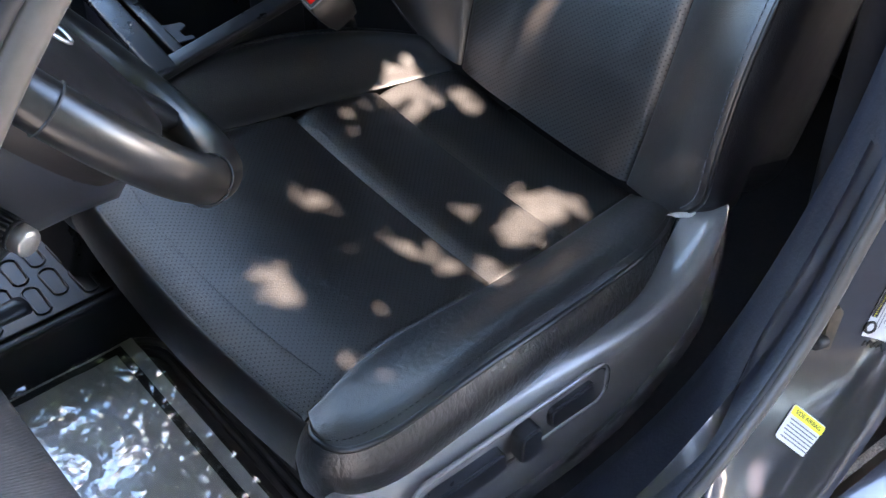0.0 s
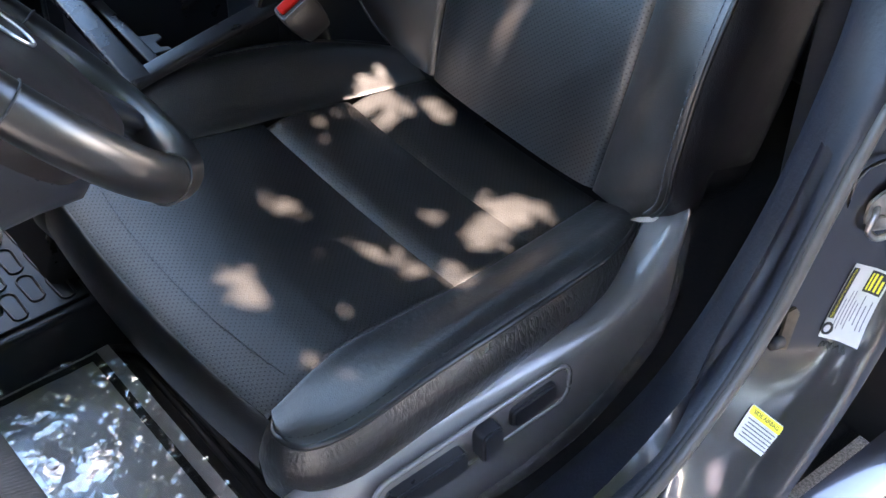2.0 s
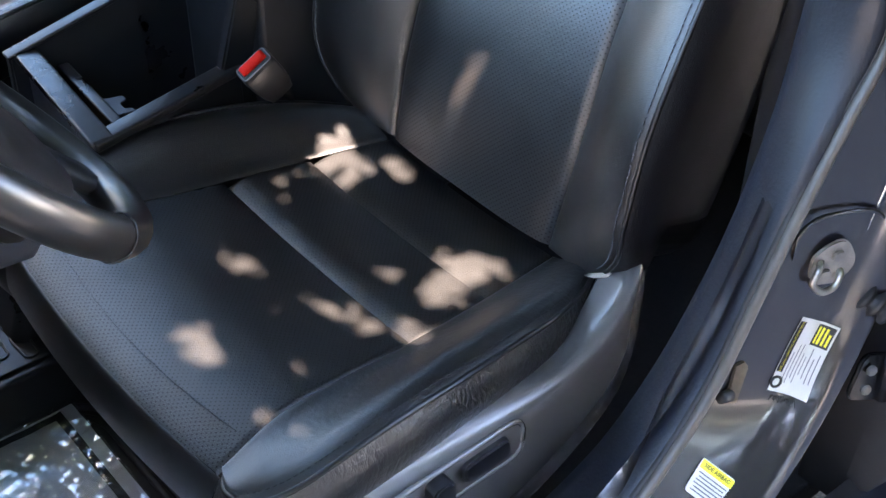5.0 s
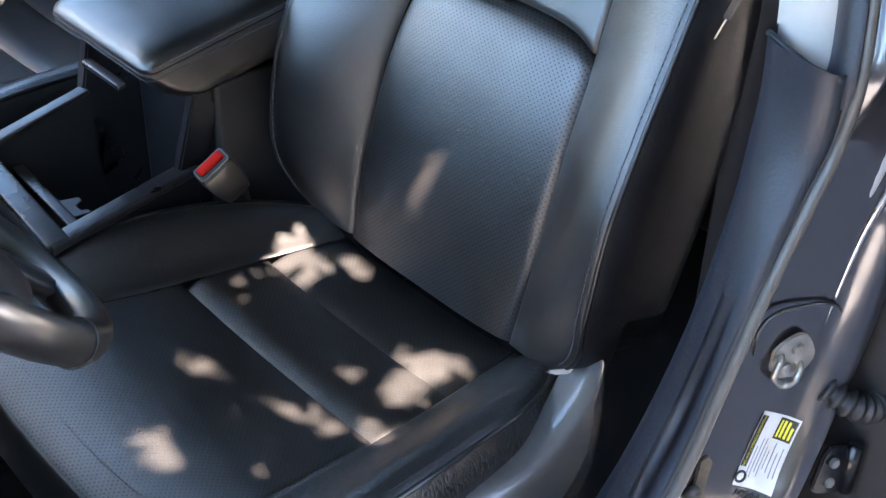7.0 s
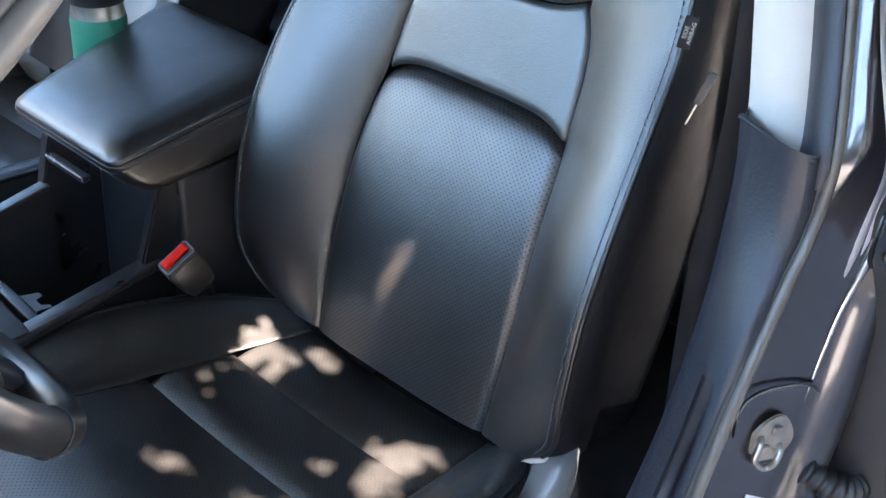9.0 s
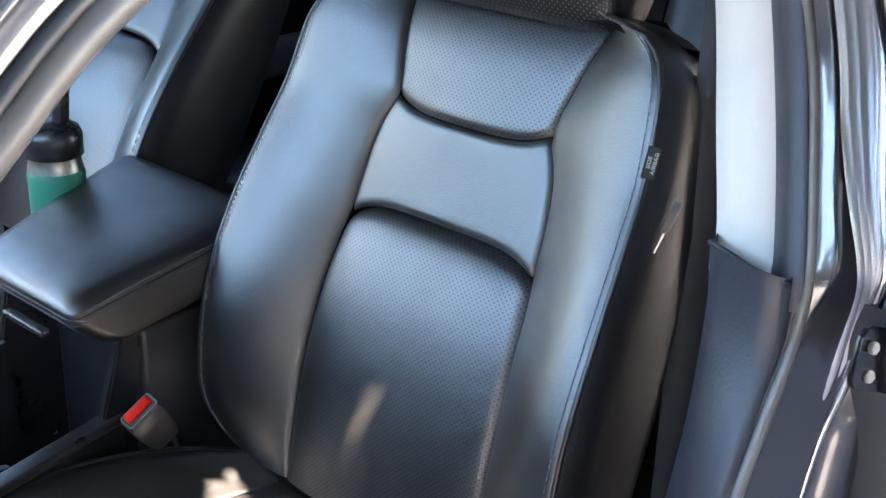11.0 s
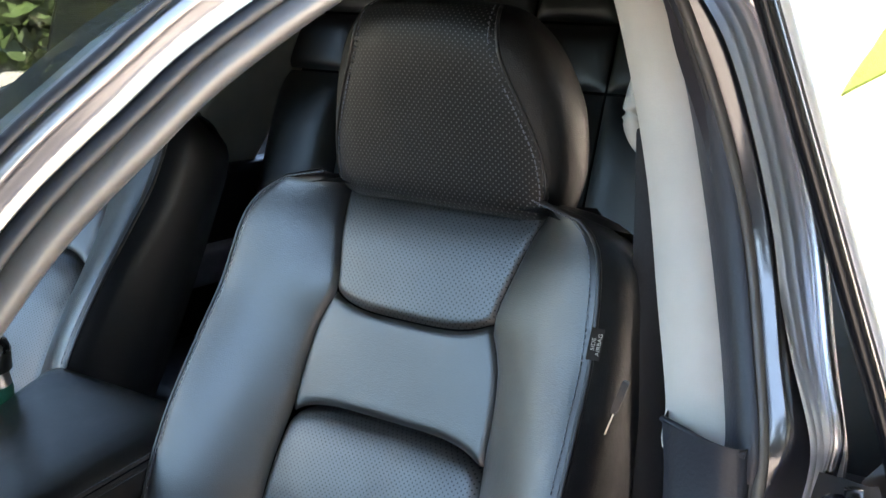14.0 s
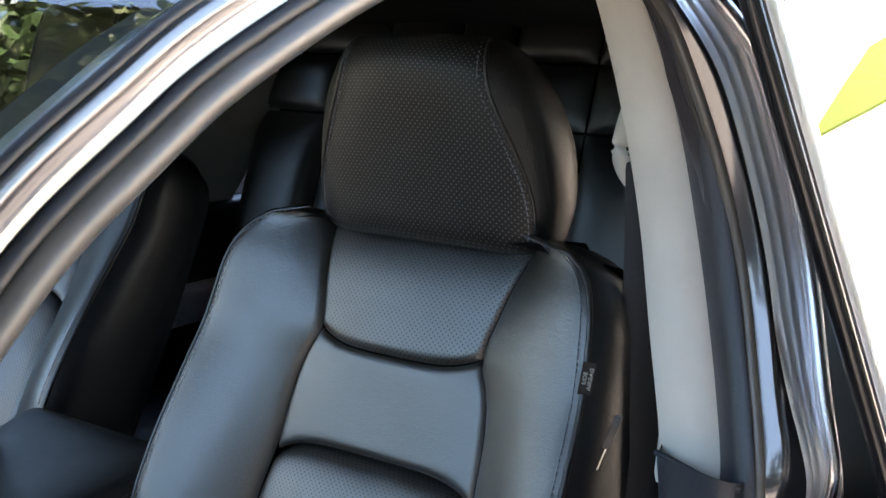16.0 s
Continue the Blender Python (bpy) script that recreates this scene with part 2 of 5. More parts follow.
def raw(name, verts, faces, material, parent=None, label="", uvs=None, smooth=True):
    me = bpy.data.meshes.new(name)
    me.from_pydata([tuple(v) for v in verts], [], faces)
    if uvs:
        lay = me.uv_layers.new(name="UVMap")
        for lp in me.loops:
            lay.data[lp.index].uv = uvs[lp.vertex_index]
    me.materials.append(material)
    for p in me.polygons:
        p.use_smooth = smooth
    me.validate()
    ob = new(name, me)
    if parent:
        attach(ob, parent)
    return tagged(ob, label)


def lerp(table, x):
    """Smooth interpolation in a short table of (x, value)."""
    if x <= table[0][0]:
        return table[0][1]
    for i in range(len(table) - 1):
        (a, va), (b, vb) = table[i], table[i + 1]
        if x <= b:
            t = (x - a) / (b - a)
            p0 = table[i - 1] if i else (2 * a - b, 2 * va - vb)
            p3 = table[i + 2] if i + 2 < len(table) else (2 * b - a, 2 * vb - va)
            m1 = (vb - p0[1]) / (b - p0[0]) * (b - a)
            m2 = (p3[1] - va) / (p3[0] - a) * (b - a)
            return (2 * t**3 - 3 * t * t + 1) * va + (t**3 - 2 * t * t + t) * m1 + (3 * t * t - 2 * t**3) * vb + (t**3 - t * t) * m2
    return table[-1][1]


def clustered(n, power=1.0):
    return [0.5 - 0.5 * math.cos(math.pi * i / n) if power else i / n for i in range(n + 1)]


def drop(x, length, r, depth):
    """How far a cushion sinks near its seams."""
    d = min(x, 1 - x) * length
    return -depth * (1 - d / r) ** 2 if d < r else 0.0


def panel(name, fn, ns, nt, material, parent, label="", flip=False):
    ss, ts = clustered(ns), clustered(nt)
    vs, uv, fs = [], [], []
    for t in ts:
        for s in ss:
            p, w = fn(s, t)
            vs.append(p)
            uv.append(w)
    for j in range(nt):
        for i in range(ns):
            a = j * (ns + 1) + i
            q = (a, a + 1, a + ns + 2, a + ns + 1)
            fs.append(q[::-1] if flip else q)
    return raw(name, vs, fs, material, parent, label, uv)


def spline(pts, n=8):
    """Catmull-Rom through the points, n steps a span."""
    pts = [Vector(p) for p in pts]
    out = []
    for i in range(len(pts) - 1):
        p0 = pts[i - 1] if i else 2 * pts[0] - pts[1]
        p1, p2 = pts[i], pts[i + 1]
        p3 = pts[i + 2] if i + 2 < len(pts) else 2 * pts[-1] - pts[-2]
        for k in range(n):
            t = k / n
            out.append(0.5 * (2 * p1 + (p2 - p0) * t + (2 * p0 - 5 * p1 + 4 * p2 - p3) * t * t + (3 * p1 - p0 - 3 * p2 + p3) * t**3))
    out.append(pts[-1])
    return out


def tube(name, pts, radius, material, parent=None, label="", n=8, flat=1.0, up=(0, 0, 1), caps=True):
    vs, fs = [], []
    pts = [Vector(p) for p in pts]
    for i, p in enumerate(pts):
        t = (pts[min(i + 1, len(pts) - 1)] - pts[max(i - 1, 0)]).normalized()
        a = t.cross(Vector(up))
        a = a.normalized() if a.length > 1e-4 else t.orthogonal().normalized()
        b = a.cross(t)
        r = radius(i / (len(pts) - 1)) if callable(radius) else radius
        for k in range(n):
            w = 2 * math.pi * k / n
            vs.append(p + a * (r * math.cos(w)) + b * (r * flat * math.sin(w)))
    for i in range(len(pts) - 1):
        for k in range(n):
            fs.append((i * n + k, i * n + (k + 1) % n, (i + 1) * n + (k + 1) % n, (i + 1) * n + k))
    if caps:
        fs.append(tuple(range(n))[::-1])
        fs.append(tuple(len(vs) - n + k for k in range(n)))
    return raw(name, vs, fs, material, parent, label)


def loft(name, sections, material, parent=None, label="", ring=False, caps=False, smooth=True):
    n = len(sections[0])
    vs = [Vector(p) for s in sections for p in s]
    fs = []
    for j in range(len(sections) - 1):
        for i in range(n if ring else n - 1):
            k = (i + 1) % n
            fs.append((j * n + i, j * n + k, (j + 1) * n + k, (j + 1) * n + i))
    if caps:
        fs.append(tuple(range(n))[::-1])
        fs.append(tuple(len(vs) - n + k for k in range(n)))
    return raw(name, vs, fs, material, parent, label, smooth=smooth)


def box(name, size, at, material, parent=None, label="", bevel=0.004, turn=(0, 0, 0), seg=3, taper=None):
    """A box with rounded edges; taper(x, y, z in -1..1) gives a scale for x and y."""
    bm = bmesh.new()
    bmesh.ops.create_cube(bm, size=1.0)
    for v in bm.verts:
        v.co = Vector((v.co.x * size[0], v.co.y * size[1], v.co.z * size[2]))
        if taper:
            k = taper if v.co.z > 0 else 1.0
            v.co.x *= k
            v.co.y *= k
    if bevel:
        bmesh.ops.bevel(bm, geom=bm.edges[:], offset=min(bevel, 0.45 * min(size)), segments=seg, affect='EDGES', profile=0.6)
    bmesh.ops.transform(bm, matrix=pose(*at, *turn), verts=bm.verts)
    ob = part(name, bm, material, parent, label)
    ob.data.set_sharp_from_angle(angle=radians(50))
    return ob


def slab(name, outline, thick, frame_m, material, parent=None, label="", bevel=0.0):
    """A flat piece: an outline in a local plane, given thickness along the local z, placed by a matrix."""
    bm = bmesh.new()
    f = bm.faces.new([bm.verts.new((x, y, 0)) for x, y in outline])
    r = bmesh.ops.extrude_face_region(bm, geom=[f])
    bmesh.ops.translate(bm, vec=(0, 0, thick), verts=[g for g in r["geom"] if isinstance(g, bmesh.types.BMVert)])
    bmesh.ops.recalc_face_normals(bm, faces=bm.faces[:])
    if bevel:
        bmesh.ops.bevel(bm, geom=bm.edges[:], offset=bevel, segments=2, affect='EDGES')
    bmesh.ops.transform(bm, matrix=frame_m, verts=bm.verts)
    ob = part(name, bm, material, parent, label)
    ob.data.set_sharp_from_angle(angle=radians(40))
    return ob


def round_rect(w, h, r, n=4):
    out = []
    for cx, cy, a0 in ((w / 2 - r, h / 2 - r, 0), (-w / 2 + r, h / 2 - r, 90), (-w / 2 + r, -h / 2 + r, 180), (w / 2 - r, -h / 2 + r, 270)):
        for i in range(n + 1):
            a = radians(a0 + 90 * i / n)
            out.append((cx + r * math.cos(a), cy + r * math.sin(a)))
    return out


def axes(origin, x, y):
    """The matrix of a plane with the given x direction and a y direction to lean to."""
    x = Vector(x).normalized()
    z = x.cross(Vector(y)).normalized()
    y = z.cross(x)
    m = Matrix((x, y, z)).transposed().to_4x4()
    m.translation = origin
    return m


def words(name, text, size, m, material, parent, label=""):
    cu = bpy.data.curves.new(name, 'FONT')
    cu.body = text
    cu.size = size
    cu.align_x, cu.align_y = 'CENTER', 'CENTER'
    cu.extrude = 0.0001
    tmp = bpy.data.objects.new(name, cu)
    me = bpy.data.meshes.new_from_object(tmp)
    me.name = name
    bpy.data.objects.remove(tmp)
    me.transform(m)
    me.materials.append(material)
    ob = new(name, me)
    attach(ob, parent)
    return tagged(ob, label)


def stitches(name, pts, material, parent, step=0.0065, length=0.0042, r=0.0008, lift=(0, 0, 0)):
    """A row of short thread stitches along a line, as one mesh."""
    vs, fs = [], []
    pts = [Vector(p) + Vector(lift) for p in pts]
    acc = 0.0
    for a, b in zip(pts, pts[1:]):
        d = b - a
        ln = d.length
        if ln < 1e-6:
            continue
        d.normalize()
        s1 = d.orthogonal().normalized() * r
        s2 = d.cross(s1).normalized() * r
        x = acc
        while x < ln:
            p, q = a + d * x, a + d * min(x + length, ln + 0.001)
            k = len(vs)
            for c in (p, q):
                vs += [c + s1, c + s2, c - s1, c - s2]
            for i in range(4):
                j = (i + 1) % 4
                fs.append((k + i, k + j, k + 4 + j, k + 4 + i))
            fs += [(k + 3, k + 2, k + 1, k), (k + 4, k + 5, k + 6, k + 7)]
            x += step
        acc = x - ln
    return raw(name, vs, fs, material, parent, smooth=False)


# ---------- outdoors ----------
def ground_material():
    k = Mat("weathered_asphalt", (0.06, 0.06, 0.065), 0.9)
    f = k.ramp(k.noise(240, 3, 0.7), 0.35, 0.65)
    g = k.ramp(k.noise(1.2, 4, 0.6), 0.35, 0.65)
    k.color(k.mix(g, k.mix(f, (0.06, 0.059, 0.062), (0.18, 0.176, 0.177)), k.mix(f, (0.07, 0.069, 0.071), (0.21, 0.205, 0.202))))
    k.bump(k.noise(200, 3, 0.7), 0.8, 0.006)
    return k.m


def lawn_material():
    k = Mat("sunlit_lawn", (0.12, 0.2, 0.03), 0.9)
    f = k.ramp(k.noise(30, 4, 0.7), 0.3, 0.7)
    k.color(k.mix(f, (0.10, 0.16, 0.02), (0.22, 0.30, 0.05)))
    k.bump(k.noise(80, 3, 0.7), 0.9, 0.03)
    return k.m


def concrete_material():
    k = Mat("pale_concrete", (0.5, 0.48, 0.44), 0.85)
    k.vary((0.52, 0.5, 0.46), 0.12, 2)
    k.bump(k.noise(90, 3, 0.6), 0.3, 0.003)
    return k.m


def sheet(name, x0, x1, y0, y1, z, mat, label, category, wobble=0.0, step=0):
    vs = [(x0, y0, z), (x1, y0, z), (x1, y1, z), (x0, y1, z)]
    ob = raw(name, vs, [(0, 1, 2, 3)], mat, None, label, smooth=False)
    return tagged(ob, category=category, kind="structure")


sheet("ground", -400, 400, -400, 400, 0.0, ground_material(), "grey weathered asphalt drive under the parked car", "ground")
# pale concrete behind the car with a strip of lawn across it; slope added to whiten reflections
RISE = 0.31


def ramp_piece(name, x0, x1, y0, y1, lift, mat, label, category):
    z0, z1 = RISE * (x0 - 5) + lift, RISE * (x1 - 5) + lift
    vs = [(x0, y0, z0), (x1, y0, z1), (x1, y1, z1), (x0, y1, z0), (x0, y0, -0.02), (x1, y0, -0.02), (x1, y1, -0.02), (x0, y1, -0.02)]
    ob = raw(name, vs, [(0, 1, 2, 3), (4, 5, 1, 0), (5, 6, 2, 1), (6, 7, 3, 2), (7, 4, 0, 3)], mat, None, label, smooth=False)
    return tagged(ob, category=category, kind="structure")


ramp_piece("pavement", 5, 30, -10, 5, 0.012, concrete_material(), "pale sunlit concrete drive behind the car, its rise added for reflections", "pavement")
ramp_piece("lawn", 13.0, 16.4, -5.5, 4.5, 0.045, lawn_material(), "bright yellow-green sunlit strip of lawn", "lawn")

# ---------- the car's body ----------
car = thing("car", (0.4, 0.385, 0), "dark grey metallic car with its driver's door open", "car")
TUMBLE = 0.28


def side_y(z, off=0.0):
    """The left side's lateral place at a height; the glass house leans in."""
    return (-0.45 if z < 1.036 else -0.46 + TUMBLE * (z - 1.0)) + off


# the door opening's seal line, from the sill's front end up the rear pillar, over the roof rail and down the windscreen pillar:
# length, height, width and depth of the painted frame there, and how much of it is the flat lower pillar face
SILL = [(-1.02, 0.49, 0.06, 0.085, 0), (-0.75, 0.488, 0.06, 0.085, 0), (-0.50, 0.492, 0.06, 0.085, 0), (-0.33, 0.505, 0.065, 0.08, 0), (-0.20, 0.543, 0.085, 0.07, 0.1)]
PILLAR = [(-0.118, 0.605, 0.12, 0.05, 0.6), (-0.058, 0.680, 0.165, 0.034, 1), (-0.016, 0.770, 0.170, 0.031, 1), (0.022, 0.850, 0.155, 0.032, 1), (0.058, 0.917, 0.125, 0.034, 0.8),
          (0.088, 0.970, 0.10, 0.037, 0.4), (0.100, 1.03, 0.08, 0.04, 0)]
UPPER = [(x, z, 0.068, 0.04, 0) for x, z in ((0.122, 1.10), (0.145, 1.19), (0.146, 1.275), (0.130, 1.35))]
ROOF = [(x, z, 0.058, 0.022, 0) for x, z in ((0.106, 1.405), (0.055, 1.448), (-0.05, 1.458), (-0.17, 1.442))]
SCREEN = [(x, z, 0.046, 0.016, 0) for x, z in ((-0.27, 1.416), (-0.383, 1.374), (-0.447, 1.342), (-0.509, 1.308), (-0.564, 1.268), (-0.642, 1.216), (-0.710, 1.150), (-0.79, 1.07),
                                              (-0.86, 0.97), (-0.93, 0.86), (-0.97, 0.7), (-1.0, 0.57))]
OPEN = SILL + PILLAR + UPPER + ROOF + SCREEN + SILL[:1]
RING = spline([(o[0], side_y(o[1]), o[1]) for o in OPEN], 6)
SIZES = spline([o[2:5] for o in OPEN], 6)


def opening_frames():
    out = []
    n = len(RING)
    for i, p in enumerate(RING):
        t = (RING[(i + 1) % (n - 1)] - RING[(i - 1) % (n - 1)]).normalized()
        o = Vector((0, -1, TUMBLE if p.z > 1.0 else 0.0)).normalized()
        w = o.cross(t).normalized()
        if w.dot(p - Vector((-0.42, p.y, 0.95))) < 0:
            w = -w
        out.append((p, w, o))
    return out


FRAMES = opening_frames()
# painted frame round the opening: across (share of its width) and outward (share of its depth)
PROFILE = [(0.0, -0.5), (0.03, 0.0), (0.07, 0.42), (0.10, 0.5), (0.16, 0.46), (0.30, 0.5), (0.55, 0.62), (0.74, 0.75), (0.80, 0.98), (0.84, 1.02),
           (0.90, 1.0), (0.97, 1.02), (1.0, 0.9), (1.02, 0.2), (1.03, -1.5)]


LOWER = [(0.0, -0.7), (0.02, -1.0), (0.05, -1.25), (0.09, -1.25), (0.14, -1.1), (0.3, -0.68), (0.5, -0.15), (0.66, 0.28), (0.72, 0.45), (0.76, 0.75),
         (0.80, 1.1), (0.88, 1.45), (0.93, 1.4), (0.95, 0.9), (0.96, -1.0)]
rings = []
for (p, w, o), (a, b, k) in zip(FRAMES, SIZES):
    mixed = [(x0 + (x1 - x0) * k, y0 + (y1 - y0) * k) for (x0, y0), (x1, y1) in zip(PROFILE, LOWER)]
    rings.append([p + w * (a * x) + o * (b * y) for x, y in mixed])
door_frame = loft("door_frame", rings, PAINT, car, "dark metallic painted door opening")
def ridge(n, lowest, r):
    """A rounded ridge along one line of the frame's profile, silver to imitate its reflection, thinning out at its
    lower end.
    """
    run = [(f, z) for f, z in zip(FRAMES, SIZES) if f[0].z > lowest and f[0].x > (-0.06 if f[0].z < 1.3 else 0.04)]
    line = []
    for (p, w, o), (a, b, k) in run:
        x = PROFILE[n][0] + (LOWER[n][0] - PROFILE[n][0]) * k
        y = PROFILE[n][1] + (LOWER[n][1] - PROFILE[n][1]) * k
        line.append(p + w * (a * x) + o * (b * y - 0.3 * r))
    return tube("frame_bead", line, lambda q: r * min(1.0, 0.2 + q * 2.6), RIDGEGLINT, car, "rounded pillar ridge with its reflection coloured in silver", n=12, up=(0, 1, 0))


# pillar face above the waist: flutes and bright silver imitate streaks of reflection
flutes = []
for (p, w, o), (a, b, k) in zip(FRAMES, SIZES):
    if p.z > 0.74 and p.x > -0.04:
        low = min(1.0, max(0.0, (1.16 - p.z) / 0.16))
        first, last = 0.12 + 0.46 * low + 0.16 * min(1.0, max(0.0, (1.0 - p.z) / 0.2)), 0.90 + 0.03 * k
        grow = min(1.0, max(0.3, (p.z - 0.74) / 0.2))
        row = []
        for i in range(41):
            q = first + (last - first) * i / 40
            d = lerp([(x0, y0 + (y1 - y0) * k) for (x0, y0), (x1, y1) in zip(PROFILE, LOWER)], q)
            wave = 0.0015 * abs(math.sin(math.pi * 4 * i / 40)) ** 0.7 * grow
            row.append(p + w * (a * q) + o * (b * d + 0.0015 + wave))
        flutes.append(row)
loft("pillar_face", flutes, FACEGLINT, car, "fluted pillar face with its bright outdoor reflection coloured in")
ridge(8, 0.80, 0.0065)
tube("door_seal", [p + o * 0.001 + w * 0.002 for p, w, o in FRAMES], 0.0054, SEAL, car, "taupe rubber door seal", n=10, caps=False, up=(0, 1, 0))
tube("inner_seal_lip", [p - o * 0.006 + w * 0.002 for p, w, o in FRAMES], 0.004, RUBBER, car, "black seal lip", n=8, caps=False, up=(0, 1, 0))

# pillar trim inside the windscreen pillar and roof rail
rail = [f for f in FRAMES if f[0].z > 1.0 and (f[0].x < -0.1 or f[0].z > 1.44)]
loft("pillar_trim", [[p - o * 0.002 + w * 0.003, p - o * 0.010 - w * 0.001, p - o * 0.024 + w * 0.002, p - o * 0.045 + w * 0.018, p - o * 0.060 + w * 0.05] for p, w, o in rail],
     PILLARCLOTH, car, "taupe windscreen pillar trim")
tube("pillar_seal", [p + w * 0.004 + o * 0.004 for p, w, o in rail], 0.0105, SEAL, car, "soft taupe rubber seal of the pillar", n=12, up=(0, 1, 0))
tube("gap_rubber", [p + w * 0.0165 + o * 0.009 for p, w, o in rail], 0.0048, RUBBER, car, "black rubber beside the pillar", n=10, up=(0, 1, 0))
front = [f for f in FRAMES if f[0].z > 0.93 and f[0].x < -0.2]
tube("windscreen_moulding", [p + w * 0.0475 + o * 0.013 for p, w, o in front], 0.0035, RUBBER, car, "dark windscreen moulding", n=8, up=(0, 1, 0))

# windscreen: between the two pillars
glass_rows = []
for p, w, o in front[::3]:
    q = p + w * 0.051 + o * 0.008
    row = []
    for i in range(13):
        s = i / 12
        y = q.y + (0.77 - 2 * q.y) * s
        bow = 0.16 * (1 - (2 * s - 1) ** 2)
        row.append((q.x - bow * (0.9 if q.z < 1.3 else 0.9 - (q.z - 1.3) * 3), y, q.z + bow * 0.28))
    glass_rows.append(row)
windscreen = loft("windscreen", glass_rows, GLASS, car, "curved windscreen glass")
windscreen.visible_shadow = False

# roof skin and headliner
for nm, dz, mat, lab in (("roof", 0.035, PAINT, "dark metallic roof"), ("headliner", 0.005, HEADLINER, "dark grey headliner")):
    rows = []
    for i in range(13):
        x = (-0.27 if nm == "roof" else -0.17) + (1.54 if nm == "roof" else 1.44) * i / 12
        row = []
        for j in range(13):
            s = j / 12
            y = -0.37 + 1.51 * s
            crown = (1 - (2 * s - 1) ** 4) * 0.03 - (2 * s - 1) ** 8 * 0.03
            row.append((x, y, 1.45 + dz + crown - 0.16 * max(0, (x - 0.4) / 0.9) ** 2 - 0.05 * max(0, (-x - 0.1) / 0.3) ** 2))
        rows.append(row)
    loft(nm, rows, mat, car, lab)

    if nm == "roof":
        loft("roof_header", [glass_rows[0], [(x, y, z - 0.004) for x, y, z in rows[0]]], RUBBER, car, "black screen header")
    else:
        loft("header_trim", [[(x + 0.02, y, z - 0.004) for x, y, z in glass_rows[0]], rows[0]], HEADLINER, car, "grey header trim")

loft("bonnet", [[(-1.12, y, 0.985 - k), (-1.4, y, 0.975 - k), (-1.9, y, 0.90 - k), (-2.3, y, 0.80 - k), (-2.42, y, 0.60 - k)] for y, k in ((-0.42, 0.06), (-0.25, 0.015), (0.1, 0.0), (0.385, -0.005), (0.67, 0.0), (1.02, 0.015), (1.19, 0.06))], PAINT, car, "dark metallic bonnet")

# floor pan, bulkhead, far side and rear end close the cabin
box("floor_pan", (2.6, 1.62, 0.04), (0.25, 0.385, 0.305), CARPET, car, "black carpeted floor", 0.005)
box("bulkhead", (0.04, 1.62, 0.66), (-1.08, 0.385, 0.62), CARPET, car, "dark firewall", 0.005)
box("far_door_panel", (2.3, 0.07, 0.66), (0.2, 1.20, 0.64), TRIM, car, "charcoal door trim of the far side", 0.02)
box("far_side_skin", (3.0, 0.04, 0.8), (0.2, 1.29, 0.62), PAINT, car, "dark metallic far side", 0.015)
for x, w, lean in ((-0.62, 0.05, 52), (0.14, 0.11, 0), (1.12, 0.20, -28)):
    box("far_pillar", (w, 0.06, 0.60), (x, 1.16, 1.22), GREYTRIM, car, "pale grey far pillar", 0.015, (14, -lean, 0))
box("far_roof_rail", (1.7, 0.08, 0.05), (0.35, 1.10, 1.44), GREYTRIM, car, "pale grey roof rail", 0.015)
box("parcel_shelf", (0.5, 1.4, 0.04), (1.50, 0.385, 1.0), CARPET, car, "black parcel shelf", 0.01)
box("rear_bulkhead", (0.04, 1.62, 0.75), (1.42, 0.385, 0.65), CARPET, car, "dark rear bulkhead", 0.01)
loft("rear_screen", [[(1.22, y, 1.40), (1.45, y, 1.22), (1.80, y, 1.02)] for y in (-0.30, 0.385, 1.07)], TINTED, car, "tinted rear screen")
box("roof_side", (1.5, 0.05, 0.10), (0.55, -0.345, 1.475), PAINT, car, "dark metallic roof edge", 0.02)
for nm, x0, x1, mat, lab in (("front_far_window", -0.75, 0.14, GLASS, "clear far front window"), ("rear_far_window", 0.14, 1.1, PRIVACY, "tinted far rear window")):
    far_glass = loft(nm, [[(x, 1.21, 0.97), (x, 1.17, 1.20), (x, 1.11, 1.43)] for x in (x0, (x0 + x1) / 2, x1)], mat, car, lab)
    far_glass.visible_shadow = False

# rocker and rear quarter outside
loft("rocker_panel", [[(x, -0.50, 0.45), (x, -0.535, 0.44), (x, -0.555, 0.40), (x, -0.55, 0.30), (x, -0.52, 0.2), (x, -0.40, 0.18)] for x in (-1.1, -0.6, -0.2, 0.1, 0.5, 1.1)],
     PAINT, car, "dark metallic rocker panel")

# rear door, shut
door = thing("rear_door", (0.6, -0.55, 0.4), "dark metallic rear door, shut, with chrome window trim", "car door")
xs = [0.155, 0.17, 0.3, 0.6, 0.95, 1.15]
loft("skin", [[(x, -0.515, 1.0), (x, -0.548, 0.985), (x, -0.565, 0.9), (x, -0.585, 0.75), (x, -0.575, 0.55), (x, -0.56, 0.42), (x, -0.50, 0.40)] for x in xs], PAINT, door)
loft("front_edge", [[(0.155, -0.44, z), (0.155, -0.50, z), (0.150, y + 0.006, z), (0.156, y, z)] for z, y in ((0.40, -0.50), (0.55, -0.575), (0.75, -0.585), (0.9, -0.565), (1.0, -0.53))], RUBBER, door, "black front edge of the door")


def door_edge(z):
    return Vector((0.16 - 0.075 * (z - 1.03) / 0.4 * (1 if z > 1.03 else 0), -0.55 + TUMBLE * (z - 1.0), z))


zs = [0.99 + 0.455 * i / 10 for i in range(11)]
